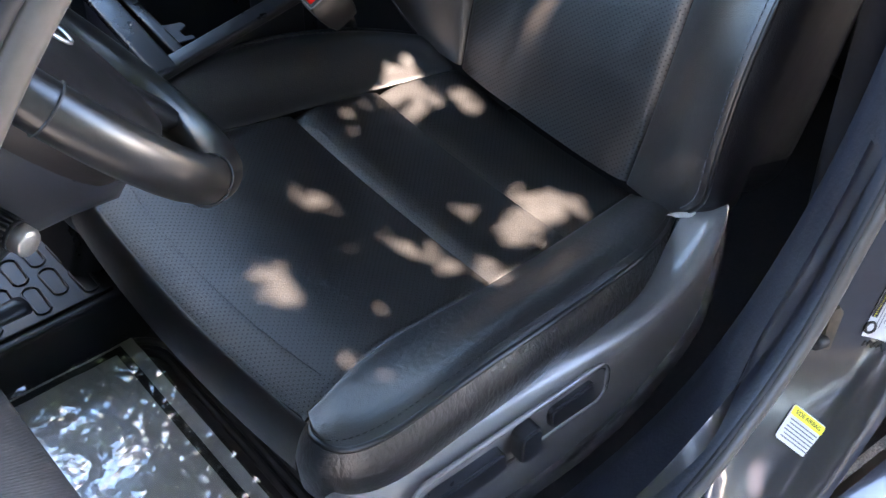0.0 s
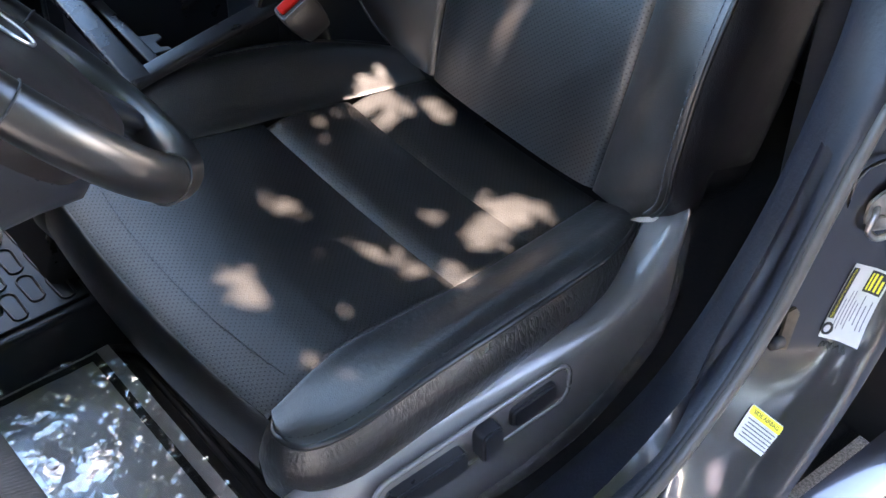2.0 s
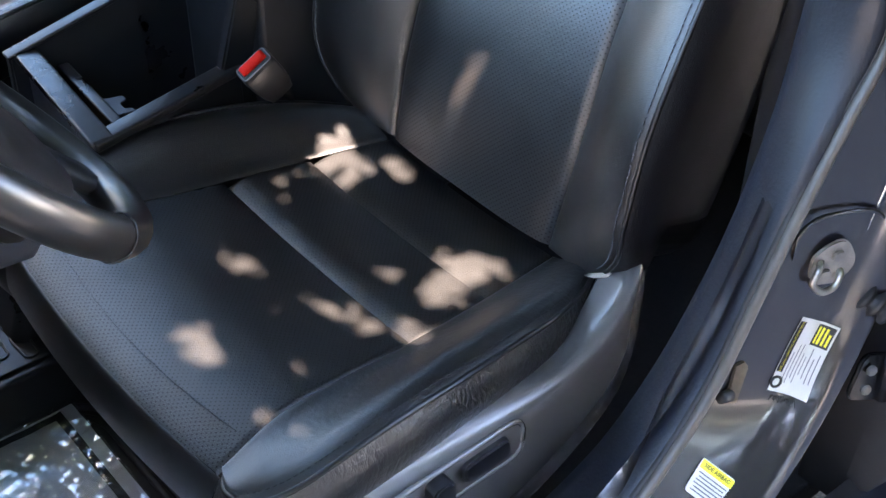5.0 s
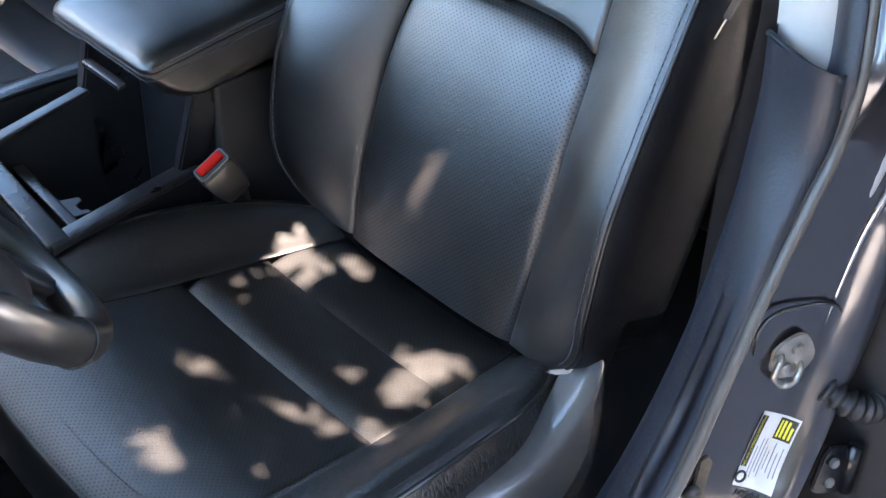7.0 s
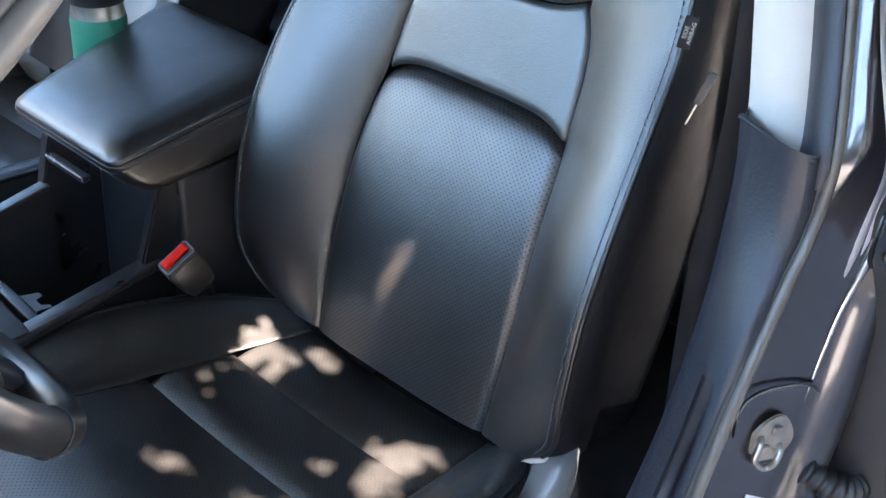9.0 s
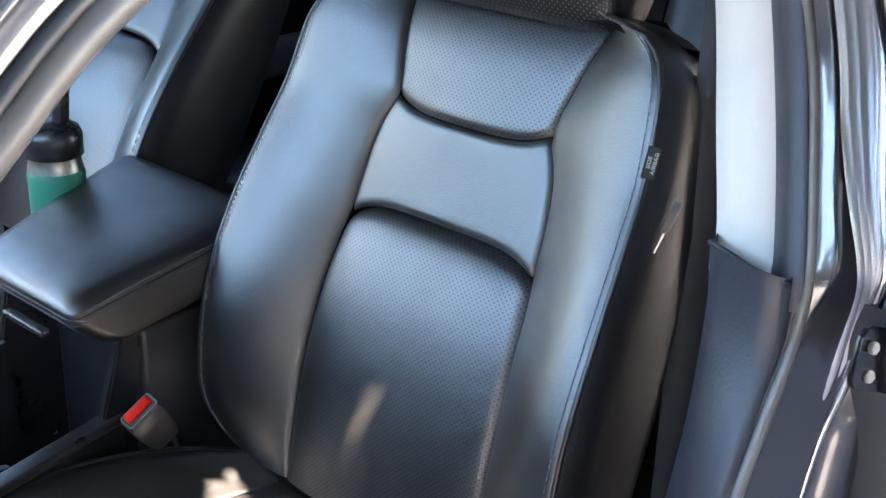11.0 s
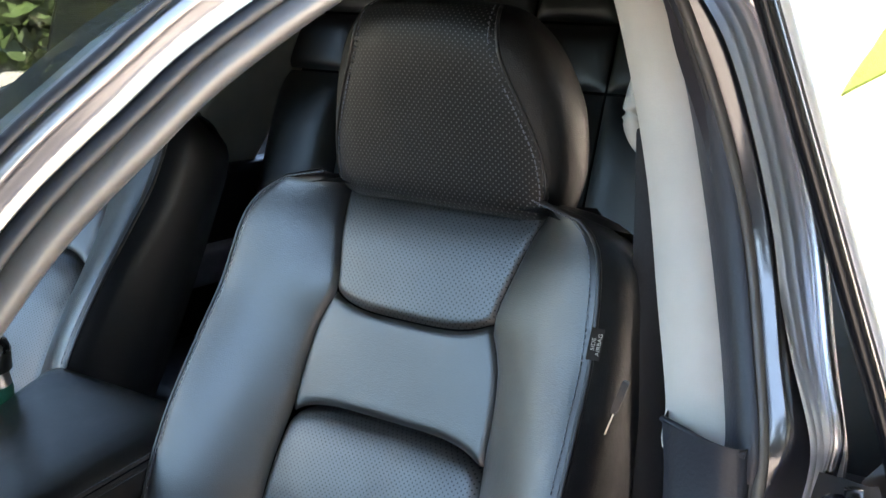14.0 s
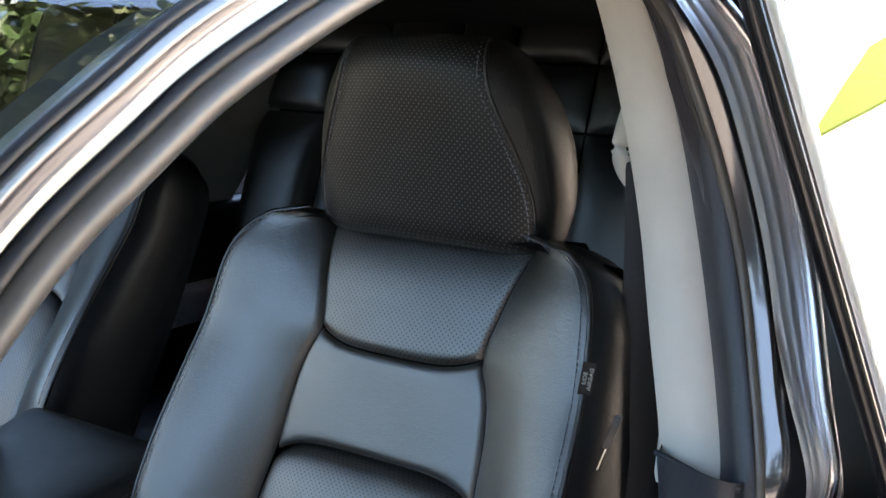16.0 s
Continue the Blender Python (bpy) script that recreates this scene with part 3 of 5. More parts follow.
loft("window_frame", [[door_edge(z) + Vector(d) for d in ((0.05, 0.022, 0), (0.006, 0.017, 0), (0.0, 0.012, 0), (0.0, 0.0, 0), (0.016, -0.001, 0), (0.02, 0.012, 0))] for z in zs], GLOSSBLACK, door, "black window frame")
loft("chrome_strip", [[door_edge(z) + Vector(d) for d in ((0.014, 0.003, 0), (0.016, -0.004, 0), (0.024, -0.008, 0), (0.034, -0.007, 0), (0.042, -0.002, 0), (0.044, 0.006, 0))] for z in zs], CHROME, door, "bright chrome window strip")
loft("window_pane", [[door_edge(z) + Vector((dx, 0.006, 0)) for dx in (0.04, 0.3, 0.6, 0.92)] for z in zs], TINTED, door, "dark tinted window glass")

# lower trim of the rear pillar, running on as the sill cover
TRIM_ROWS = [((0.100, -0.358, 1.036), (0.086, -0.442, 1.033)), ((0.090, -0.366, 0.995), (0.086, -0.445, 0.990)), ((0.080, -0.370, 0.95), (0.076, -0.445, 0.950)),
             ((0.072, -0.372, 0.88), (0.034, -0.444, 0.885)), ((0.046, -0.370, 0.78), (-0.008, -0.444, 0.775)), ((0.014, -0.364, 0.69), (-0.048, -0.444, 0.685)),
             ((-0.03, -0.356, 0.60), (-0.110, -0.443, 0.605)), ((-0.09, -0.345, 0.52), (-0.190, -0.441, 0.548)), ((-0.20, -0.335, 0.465), (-0.325, -0.440, 0.508)),
             ((-0.40, -0.328, 0.435), (-0.50, -0.440, 0.494)), ((-0.7, -0.325, 0.42), (-0.75, -0.440, 0.49)), ((-1.0, -0.325, 0.42), (-1.02, -0.440, 0.49))]
rows = []
for n, (a, c) in enumerate(TRIM_ROWS):
    a, c = Vector(a), Vector(c)
    before, after = TRIM_ROWS[max(n - 1, 0)], TRIM_ROWS[min(n + 1, len(TRIM_ROWS) - 1)]
    along = Vector(after[0]) + Vector(after[1]) - Vector(before[0]) - Vector(before[1])
    bul = (c - a).cross(along).normalized() * 0.011
    if bul.dot(Vector((-0.5, -0.6, 0.5))) < 0:
        bul = -bul
    down = min(1.0, max(0.0, (0.66 - a.z) / 0.16))
    back = Vector((0.11, 0.03, 0)).lerp(Vector((0.03, 0.02, -0.09)), down)
    rows.append([a + back, a + back * 0.25, a + (c - a) * 0.06 + bul * 0.5, a + (c - a) * 0.3 + bul, a + (c - a) * 0.7 + bul, a + (c - a) * 0.94 + bul * 0.6, c, c - bul])
cols = [spline([r[i] for r in rows], 5) for i in range(8)]
loft("lower_pillar_trim", [list(r) for r in zip(*cols)], TRIM, car, "grained charcoal lower pillar trim and sill cover")
tube("trim_lip", spline([(0.101, -0.358, 1.036), (0.090, -0.385, 1.035), (0.083, -0.415, 1.031), (0.086, -0.443, 1.028)], 5), 0.003, TRIM, car, "rounded upper lip of the trim")

# upper trim of the rear pillar
UP = [(1.002, 0.118, 0.118, 0.088), (1.035, 0.124, 0.122, 0.090), (1.12, 0.145, 0.147, 0.117), (1.22, 0.170, 0.166, 0.138), (1.32, 0.180, 0.174, 0.136), (1.405, 0.177, 0.160, 0.104), (1.46, 0.165, 0.135, 0.075)]
a_rows, b_rows = [], []
for z, xl, xr, xs_ in UP:
    yl, yr, ys = side_y(z, 0.10), side_y(z, 0.042), side_y(z, 0.003)
    a_rows.append([(xl + 0.10, yl + 0.05, z), (xl + 0.02, yl + 0.012, z), (xl, yl, z), ((xl + xr) / 2 - 0.008, (yl + yr) / 2, z), (xr - 0.002, yr + 0.003, z), (xr + 0.004, yr - 0.001, z)])
    b_rows.append([(xr + 0.006, yr + 0.004, z), (xr - 0.001, yr, z), ((xr + xs_) / 2 - 0.006, (yr + ys) / 2, z), (xs_ + 0.001, ys + 0.003, z), (xs_ + 0.006, ys - 0.003, z)])


def smooth_rows(rows, n=5):
    return [list(r) for r in zip(*[spline([r[i] for r in rows], n) for i in range(len(rows[0]))])]


loft("upper_pillar_trim", smooth_rows(a_rows), GREYTRIM, car, "pale grey upper pillar trim")
loft("pillar_strip", smooth_rows(b_rows), TRIM, car, "charcoal strip beside the pillar trim")

# ---------- front seats ----------
RECLINE = radians(19.5)
BACK_HALF = [(0.0, 0.140), (0.1, 0.146), (0.2, 0.146), (0.3, 0.141), (0.345, 0.135), (0.40, 0.132), (0.44, 0.125), (0.478, 0.110), (0.53, 0.120), (0.62, 0.142)]
BACK_OUT = [(0.0, 0.205), (0.025, 0.238), (0.055, 0.260), (0.1, 0.266), (0.2, 0.268), (0.3, 0.266), (0.4, 0.259), (0.5, 0.249), (0.54, 0.243), (0.57, 0.231), (0.592, 0.208), (0.604, 0.180), (0.609, 0.150)]
BACK_RISE = [(0.0, 0.004), (0.03, 0.028), (0.06, 0.046), (0.1, 0.062), (0.2, 0.079), (0.3, 0.073), (0.4, 0.054), (0.46, 0.042), (0.55, 0.038), (0.61, 0.022)]
CUSH_HALF = [(0.0, 0.150), (0.1, 0.163), (0.2, 0.174), (0.3, 0.183), (0.4, 0.194), (0.456, 0.206), (0.5, 0.21)]
CUSH_RISE = [(0.0, 0.018), (0.1, 0.033), (0.2, 0.040), (0.3, 0.036), (0.4, 0.020), (0.48, 0.0)]
SLOPE = radians(5.0)


def yoke_line(u):
    return 0.462 + 0.016 * min(1.0, abs(u) / 0.108) ** 4


def lumbar_line(u):
    return 0.352 - 0.018 * min(1.0, abs(u) / 0.13) ** 5


def build_seat(cx, cy, out, label, group, switches, recline=RECLINE, lift=0.0):
    """A leather bucket seat. cx, cy: the place of its bite line; out: the side (+1 or -1 in y) of its outboard edge."""
    seat = thing("front_seat", (cx - 0.2, cy, 0.325), label, "car seat", group)
    base = Vector((cx, cy, 0.60 + lift))
    bv = Vector((math.sin(recline), 0, math.cos(recline)))
    bn = Vector((-math.cos(recline), 0, math.sin(recline)))
    cb = Vector((cx, cy, 0.587 + lift * 0.6))
    cv = Vector((-math.cos(SLOPE), 0, math.sin(SLOPE)))
    cn = Vector((math.sin(SLOPE), 0, math.cos(SLOPE)))

    def B(u, v, d):
        return base + Vector((0, u, 0)) + bv * v + bn * d

    def K(u, f, d):
        return cb + Vector((0, u, 0)) + cv * f + cn * d

    def back_depth(v):
        return lerp([(0, 0.0), (0.12, 0.012), (0.24, 0.016), (0.345, 0.006), (0.42, 0.004), (0.5, 0.002), (0.56, -0.004), (0.60, -0.018), (0.63, -0.045)], v)

    # backrest centre panels
    def lower(s, t):
        v = 0.0 + t * 0.35
        hw = lerp(BACK_HALF, v)
        u = -hw + 2 * hw * s
        v = 0.0 + t * lumbar_line(u)
        d = back_depth(v) + 0.010 * (1 - (2 * s - 1) ** 4) * min(1, (1 - t) * 8 + 0.2) + drop(s, 2 * hw, 0.012, 0.006) + drop(max(t, 0.5), 0.35, 0.018, 0.012)
        return B(u, v, d), (u, v)

    def middle(s, t):
        hw = lerp(BACK_HALF, 0.355 + 0.12 * t)
        u = -hw + 2 * hw * s
        a, b = lumbar_line(u) + 0.001, yoke_line(u) - 0.001
        v = a + (b - a) * t
        d = back_depth(v) + 0.004 * (1 - (2 * s - 1) ** 4) + drop(s, 2 * hw, 0.006, 0.004) + drop(t, 0.11, 0.007, 0.004)
        return B(u, v, d), (u, v)

    def yoke(s, t):
        hw = lerp(BACK_HALF, 0.478 + 0.142 * t)
        u = -hw + 2 * hw * s
        a = yoke_line(u) + 0.001
        v = a + (0.625 - a) * t
        d = back_depth(v) + 0.008 * (1 - (2 * s - 1) ** 2) + drop(s, 2 * hw, 0.006, 0.0035) + drop(min(t, 0.5), 0.15, 0.008, 0.005)
        return B(u, v, d), (u, v)

    panel("backrest", lower, 36, 36, PERF, seat, "perforated black leather lower backrest panel")
    panel("lumbar_panel", middle, 30, 16, LEATHER, seat, "smooth black leather band")
    panel("shoulder_panel", yoke, 30, 18, PERF, seat, "perforated black leather shoulder panel")
    for sg in (-1, 1):
        def bolster(s, t, sg=sg):
            v = 0.609 * t
            a, b = lerp(BACK_HALF, v), lerp(BACK_OUT, v)
            u = a + (b - a) * s
            rise = lerp(BACK_RISE, v)
            d = back_depth(v) * (1 - s) + rise * (1 - (1 - s) ** 1.75) - 0.003 * max(0, (s - 0.9) / 0.1) ** 2
            d += drop(min(s, 0.5), b - a, 0.006, 0.0045)
            return B(sg * u, v, d), (u, v)
        panel("side_bolster", bolster, 18, 44, LEATHER, seat, "smooth black leather backrest bolster", flip=sg < 0)
        edge = [(sg * lerp(BACK_OUT, v), v, lerp(BACK_RISE, v) - 0.003) for v in [0.609 * i / 48 for i in range(49)]]
        tube("piping", [B(*e) for e in edge], 0.0028, PIPING, seat, n=6, up=(0, 1, 0))
        stitches("stitching", [B(u - sg * 0.008, v, d + 0.0042) for u, v, d in edge[2:]], THREAD, seat)
        side_rows = []
        for u, v, d in edge:
            tuck = 0.03 if v < 0.1 else 0.0
            side_rows.append([B(u, v, d), B(u + sg * 0.010, v, d - 0.012), B(u + sg * 0.014, v, d - 0.04), B(u + sg * 0.006 - sg * tuck, v - 0.004, -0.06), B(u - sg * 0.012, v, -0.105), B(u - sg * 0.05, v * 0.99, -0.125)])
        loft("side_panel", side_rows if sg > 0 else [r[::-1] for r in side_rows], SIDE, seat, "dark vinyl backrest side")
    # back shell
    rows = []
    for i in range(21):
        v = 0.02 + 0.60 * i / 20
        w = lerp(BACK_OUT, min(v, 0.6)) - 0.03
        rows.append([B(w * k, v, -0.12 - 0.02 * (1 - k * k) + (0.05 * max(0, (v - 0.55) / 0.07) ** 2)) for k in (-1, -0.8, -0.4, 0, 0.4, 0.8, 1)])
    loft("back_shell", rows, SIDE, seat, "black vinyl seat back")
    top = []
    for i in range(25):
        k = -1 + 2 * i / 24
        u = 0.215 * k
        z = 0.606 - 0.02 * abs(k) ** 6
        top.append([B(u, z - 0.006, lerp(BACK_RISE, 0.6) * min(1, abs(k) * 1.4) - 0.012), B(u, z + 0.010, -0.02), B(u, z + 0.012, -0.06), B(u, z - 0.006, -0.10), B(u, z - 0.04, -0.125)])
    loft("top_roll", top, SIDE, seat, "rounded top of the backrest")

    # head restraint
    HV = [(0.590, 0.118, 0.004, -0.066), (0.598, 0.142, 0.017, -0.080), (0.64, 0.157, 0.036, -0.086), (0.68, 0.157, 0.054, -0.085), (0.72, 0.149, 0.073, -0.080),
          (0.755, 0.133, 0.088, -0.068), (0.78, 0.117, 0.090, -0.050), (0.795, 0.101, 0.080, -0.030), (0.803, 0.088, 0.060, -0.010), (0.807, 0.060, 0.044, 0.008)]
    SEAM = [(0.592, 0.95), (0.605, 0.94), (0.65, 0.86), (0.69, 0.76), (0.735, 0.66), (0.77, 0.70), (0.807, 0.85)]

    def head_point(v, a):
        w = lerp([(r[0], r[1]) for r in HV], v)
        f = lerp([(r[0], r[2]) for r in HV], v)
        b = lerp([(r[0], r[3]) for r in HV], v)
        c, s = math.cos(a), math.sin(a)
        u = w * math.copysign(abs(s) ** 0.85, s)
        mid = (f + b) / 2
        d = mid + (f - mid) * math.copysign(abs(c) ** 0.62, c)
        return B(u, v, d), (u, v)

    def head_angle(v):
        return math.asin(min(0.985, lerp(SEAM, v)))

    def hv(t):
        return 0.590 + 0.217 * t

    panel("headrest", lambda s, t: head_point(hv(t), head_angle(hv(t)) * (2 * s - 1)), 30, 30, HEADPERF, seat, "perforated black leather head restraint")
    for sg in (-1, 1):
        def cheek(s, t, sg=sg):
            v = hv(t)
            a0 = head_angle(v)
            p, w = head_point(v, sg * (a0 + (math.pi * 0.78 - a0) * s))
            return p, w
        panel("headrest_side", cheek, 16, 30, HEADSIDE, seat, "smooth black leather head restraint side", flip=sg < 0)
        line = [head_point(hv(i / 40), sg * (head_angle(hv(i / 40)) + 0.02))[0] for i in range(2, 39)]
        tube("headrest_seam", line, 0.0022, PIPING, seat, n=6)
        stitches("headrest_stitching", [head_point(hv(i / 40), sg * (head_angle(hv(i / 40)) - 0.07))[0] + bn * 0.001 for i in range(2, 39)], THREAD, seat)
    panel("headrest_back", lambda s, t: head_point(hv(t), math.pi * 0.78 + math.pi * 0.44 * s), 10, 24, HEADSIDE, seat)
    panel("headrest_cap", lambda s, t: (head_point(0.807, 2 * math.pi * s)[0] * (1 - t) + B(0, 0.809, 0.022) * t, (s, t)), 24, 3, HEADPERF, seat)

    def nose(f):
        return 0.006 * max(0.0, min(1.0, (f - 0.25) / 0.1)) - 0.024 * max(0.0, (f - 0.36) / 0.118) ** 2

    # cushion: three perforated panels between creases
    cuts = [(0.0, 0.110), (0.110, 0.2225), (0.2225, 0.478)]
    for i, (f0, f1) in enumerate(cuts):
        def insert(s, t, f0=f0, f1=f1, i=i):
            f = f0 + (f1 - f0) * t
            hw = lerp(CUSH_HALF, f)
            u = -hw + 2 * hw * s
            bend = 0.010 * (u / 0.2) ** 2 if i == 2 else 0.0
            f = f0 + 0.0003 + (f1 - f0 - 0.0006 - bend) * t
            d = 0.004 - 0.006 * (1 - (2 * s - 1) ** 2) + drop(s, 2 * hw, 0.006, 0.003)
            if t > 0.5 or i:
                if i == 2 and t > 0.5:
                    d += drop(t, f1 - f0, 0.02, 0.003)
                else:
                    d += drop(t, f1 - f0, 0.022, 0.003) if t < 0.5 else drop(t, f1 - f0, 0.040, 0.012)
            d += nose(f) if i == 2 else 0
            return K(u, f, d), (u, f)
        panel(("rear_insert", "middle_insert", "seat_cushion")[i], insert, 40, (16, 18, 34)[i], CUSHPERF, seat, "perforated black leather cushion panel", flip=True)
    # front roll
    def roll(s, t):
        u = 0.213 * (2 * s - 1)
        f = 0.478 - 0.010 * (u / 0.2) ** 2
        a = t * math.pi * 0.62
        p = K(u, f + 0.012 * math.sin(a), nose(f + 0.004) + 0.001 - 0.036 * (1 - math.cos(a)) - 0.006 * math.sin(a))
        return p, (u, f + t * 0.1)
    panel("front_roll", roll, 36, 16, LEATHER, seat, "smooth black leather front of the cushion", flip=True)
    stitches("cushion_stitching", [K(u, 0.446 - 0.018 * (u / 0.2) ** 2, nose(0.446 - 0.018 * (u / 0.2) ** 2) + 0.0028) for u in [-0.19 + 0.38 * i / 60 for i in range(61)]], PIPING, seat, r=0.0005)
    # cushion bolsters
    rim = spline([(0.212, 0.0, 0), (0.234, 0.04, 0), (0.256, 0.10, 0), (0.271, 0.18, 0), (0.280, 0.26, 0), (0.285, 0.34, 0), (0.286, 0.40, 0), (0.281, 0.437, 0), (0.268, 0.462, 0), (0.248, 0.474, 0), (0.226, 0.472, 0), (0.208, 0.456, 0)], 5)
    for sg in (-1, 1):
        outer = sg == out

        def rim_at(t):
            x = t * (len(rim) - 1)
            i = min(int(x), len(rim) - 2)
            return rim[i].lerp(rim[i + 1], x - i)

        def wing(s, t, sg=sg):
            e = rim_at(t)
            f0 = 0.462 * min(1.0, t * 1.22)
            a = lerp(CUSH_HALF, f0)
            u, f = a + (e.x - a) * s, f0 + (e.y - f0) * s
            end = max(0.0, (t - 0.84) / 0.16)
            rise = (lerp(CUSH_RISE, e.y) + 0.004) * (1 - end)
            k = min(1.0, s / 0.8)
            d = nose(f0) * (1 - s) + (0.5 + 0.5 * end) * nose(e.y) * s + rise * (k * k * (3 - 2 * k)) + 0.0055 * (1 - s) + drop(min(s, 0.5), 0.08, 0.005, 0.003) - 0.004 * max(0, (s - 0.8) / 0.2) ** 2
            return K(sg * u, f, d), (u, f)
        panel("cushion_bolster", wing, 18, 40, CREASED if outer else LEATHER, seat, "creased black leather outer bolster" if outer else "smooth black leather inner bolster", flip=sg > 0)
        edge = [wing(1.0, i / 55)[0] for i in range(56)]
        tube("cushion_piping", edge, 0.0034, PIPING, seat, n=6)
        stitches("bolster_stitching", [wing(0.90, i / 55)[0] + Vector((0, 0, 0.001)) for i in range(2, 52)], PIPING, seat, r=0.0005)
        rows = []
        for i, p in enumerate(edge):
            q = edge[min(i + 1, 55)] - edge[max(i - 1, 0)]
            n = Vector((q.y, -q.x, 0)).normalized()
            if n.dot(p - K(0, 0.2, 0)) < 0:
                n = -n
            k = 0.25 * max(0.0, (i - 42) / 13)
            rows.append([p, p + n * (0.006 + 0.008 * k) - cn * 0.012, p + n * (0.010 + 0.016 * k) - cn * 0.035, p + n * (0.004 + 0.02 * k) - cn * 0.065, p - n * (0.014 - 0.02 * k) - cn * 0.095])
        loft("cushion_side", rows, WORN if outer else LEATHER, seat, "creased black leather cushion side" if outer else "")
    # plinth and rails
    box("seat_base", (0.40, 0.44, 0.13 + 0.6 * lift), (cx - 0.20, cy, 0.455 + 0.3 * lift), SATIN, seat, "black seat frame", 0.02)
    for yy in (-0.18, 0.18):
        box("seat_rail", (0.40, 0.035, 0.05), (cx - 0.18, cy + yy, 0.352), SATIN, seat, "black seat rail", 0.004)
    # side shield
    # length, then lateral place and height of the upper edge, the ridge and the lower edge
    SH = [(-0.505, 0.255, 0.555, 0.272, 0.530, 0.268, 0.47), (-0.475, 0.266, 0.580, 0.291, 0.546, 0.289, 0.455), (-0.405, 0.272, 0.592, 0.299, 0.556, 0.300, 0.44),
          (-0.315, 0.272, 0.593, 0.302, 0.564, 0.304, 0.43), (-0.235, 0.270, 0.595, 0.302, 0.575, 0.306, 0.43), (-0.165, 0.270, 0.592, 0.302, 0.584, 0.306, 0.44),
          (-0.125, 0.268, 0.592, 0.302, 0.592, 0.305, 0.455), (-0.085, 0.260, 0.598, 0.300, 0.606, 0.303, 0.475), (-0.045, 0.246, 0.610, 0.296, 0.628, 0.299, 0.50),
          (-0.015, 0.236, 0.624, 0.286, 0.646, 0.291, 0.53), (0.015, 0.225, 0.638, 0.266, 0.653, 0.272, 0.56), (0.06, 0.20, 0.638, 0.226, 0.648, 0.232, 0.58)]
    rows = []
    for x, yt, zt, yr, zr, yb, zb in SH:
        X = x + cx
        mid = ((yt + yr) / 2 + 0.004, (zt + zr) / 2 + 0.006)
        side = [(yt - 0.03, zt - 0.06), (yt - 0.004, zt - 0.004), (yt, zt), mid, (yr - 0.002, zr + 0.003), (yr + 0.001, zr - 0.004), (yr + 0.002, zr - 0.016), ((yr + yb) / 2 + 0.003, (zr + zb) / 2), (yb, zb + 0.012), (yb - 0.008, zb), (yb - 0.04, zb - 0.004)]
        rows.append([(X, cy + out * y, z) for y, z in side])
    shield = loft("side_shield", smooth_rows(rows, 4), SHIELD, seat, "satin black plastic seat side shield")
    if switches:
        ys = cy + out * 0.3055
        def pill(name, x0, x1, z, h, deep, mat, lab, tilt=0):
            m = axes(((x0 + x1) / 2, ys - out * 0.004, z), (1, 0, tilt), (0, 0, 1))
            return slab(name, round_rect(x1 - x0, h, min(x1 - x0, h) * 0.28), deep, m @ Matrix.Diagonal((1, 1, 1, 1)), mat, shield, lab, 0.0025)
        pill("switch_recess", -0.385, -0.148, 0.551, 0.050, 0.003, SHIELD, "shallow switch recess", 0.05)
        rm = axes((-0.2665, ys - out * 0.001, 0.551), (1, 0, 0.05), (0, 0, 1))
        lip = [rm @ Vector((x, y, 0)) for x, y in round_rect(0.238, 0.052, 0.018, 6)]
        tube("recess_lip", lip + lip[:1], 0.0030, SHIELD, shield, "rounded recess edge", n=8, caps=False)
        pill("seat_slide_switch", -0.375, -0.285, 0.546, 0.028, 0.016, SATIN, "long seat slide switch", 0.05)
        pill("recline_switch", -0.271, -0.245, 0.552, 0.040, 0.020, SATIN, "upright recline switch", 0.05)
        pill("lumbar_switch", -0.226, -0.168, 0.556, 0.026, 0.010, SATIN, "lumbar rocker switch", 0.08)
    return seat, B, K


driver_seat, DB, DK = build_seat(0.035, 0.0, -1, "black leather driver's seat with perforated panels and creased outer bolster", "front seats", True)
passenger_seat, PB, PK = build_seat(0.12, 0.84, 1, "black leather passenger seat beside the centre console", "front seats", False, radians(31), 0.08)
# sewn airbag tag on the outer backrest seam, and a pale plastic clip at its foot
tag_m = axes(DB(-0.253, 0.482, 0.042), DB(0, 1, 0) - DB(0, 0, 0), (-0.80, 0.50, 0.28)) @ Matrix.Scale(0.85, 4)
slab("airbag_tag", round_rect(0.036, 0.017, 0.001), 0.0012, tag_m @ Matrix.Translation((0, -0.003, 0)), RUBBER, driver_seat, "small black woven tag with white lettering")
words("tag_lettering", "SIDE\nAIRBAG", 0.0072, tag_m @ Matrix.Translation((0, -0.003, 0.0026)), WHITE, driver_seat, "white tag lettering")
slab("seat_clip", [(0, 0), (0.010, -0.004), (0.030, -0.005), (0.038, -0.001), (0.030, 0.001), (0.010, 0.002)], 0.002, axes((0.004, -0.226, 0.630), (0.75, -0.65, 0.12), (0.2, 0.4, 1)), GREYTRIM, driver_seat, "pale plastic trim clip", 0.001)

# ---------- rear bench ----------
bench = thing("rear_bench", (1.0, 0.385, 0.33), "black leather rear bench in deep shade", "car seat")


def bench_panel(name, y0, y1, z0, z1, puff, mat=LEATHER):
    def fn(s, t):
        y = y0 + (y1 - y0) * s
        z = z0 + (z1 - z0) * t
        d = puff * (1 - (2 * s - 1) ** 6) * (1 - (2 * t - 1) ** 6)
        return Vector((0.98 + 0.34 * (z - 0.62) - d, y, z)), (y, z)
    return panel(name, fn, 14, 14, mat, bench)


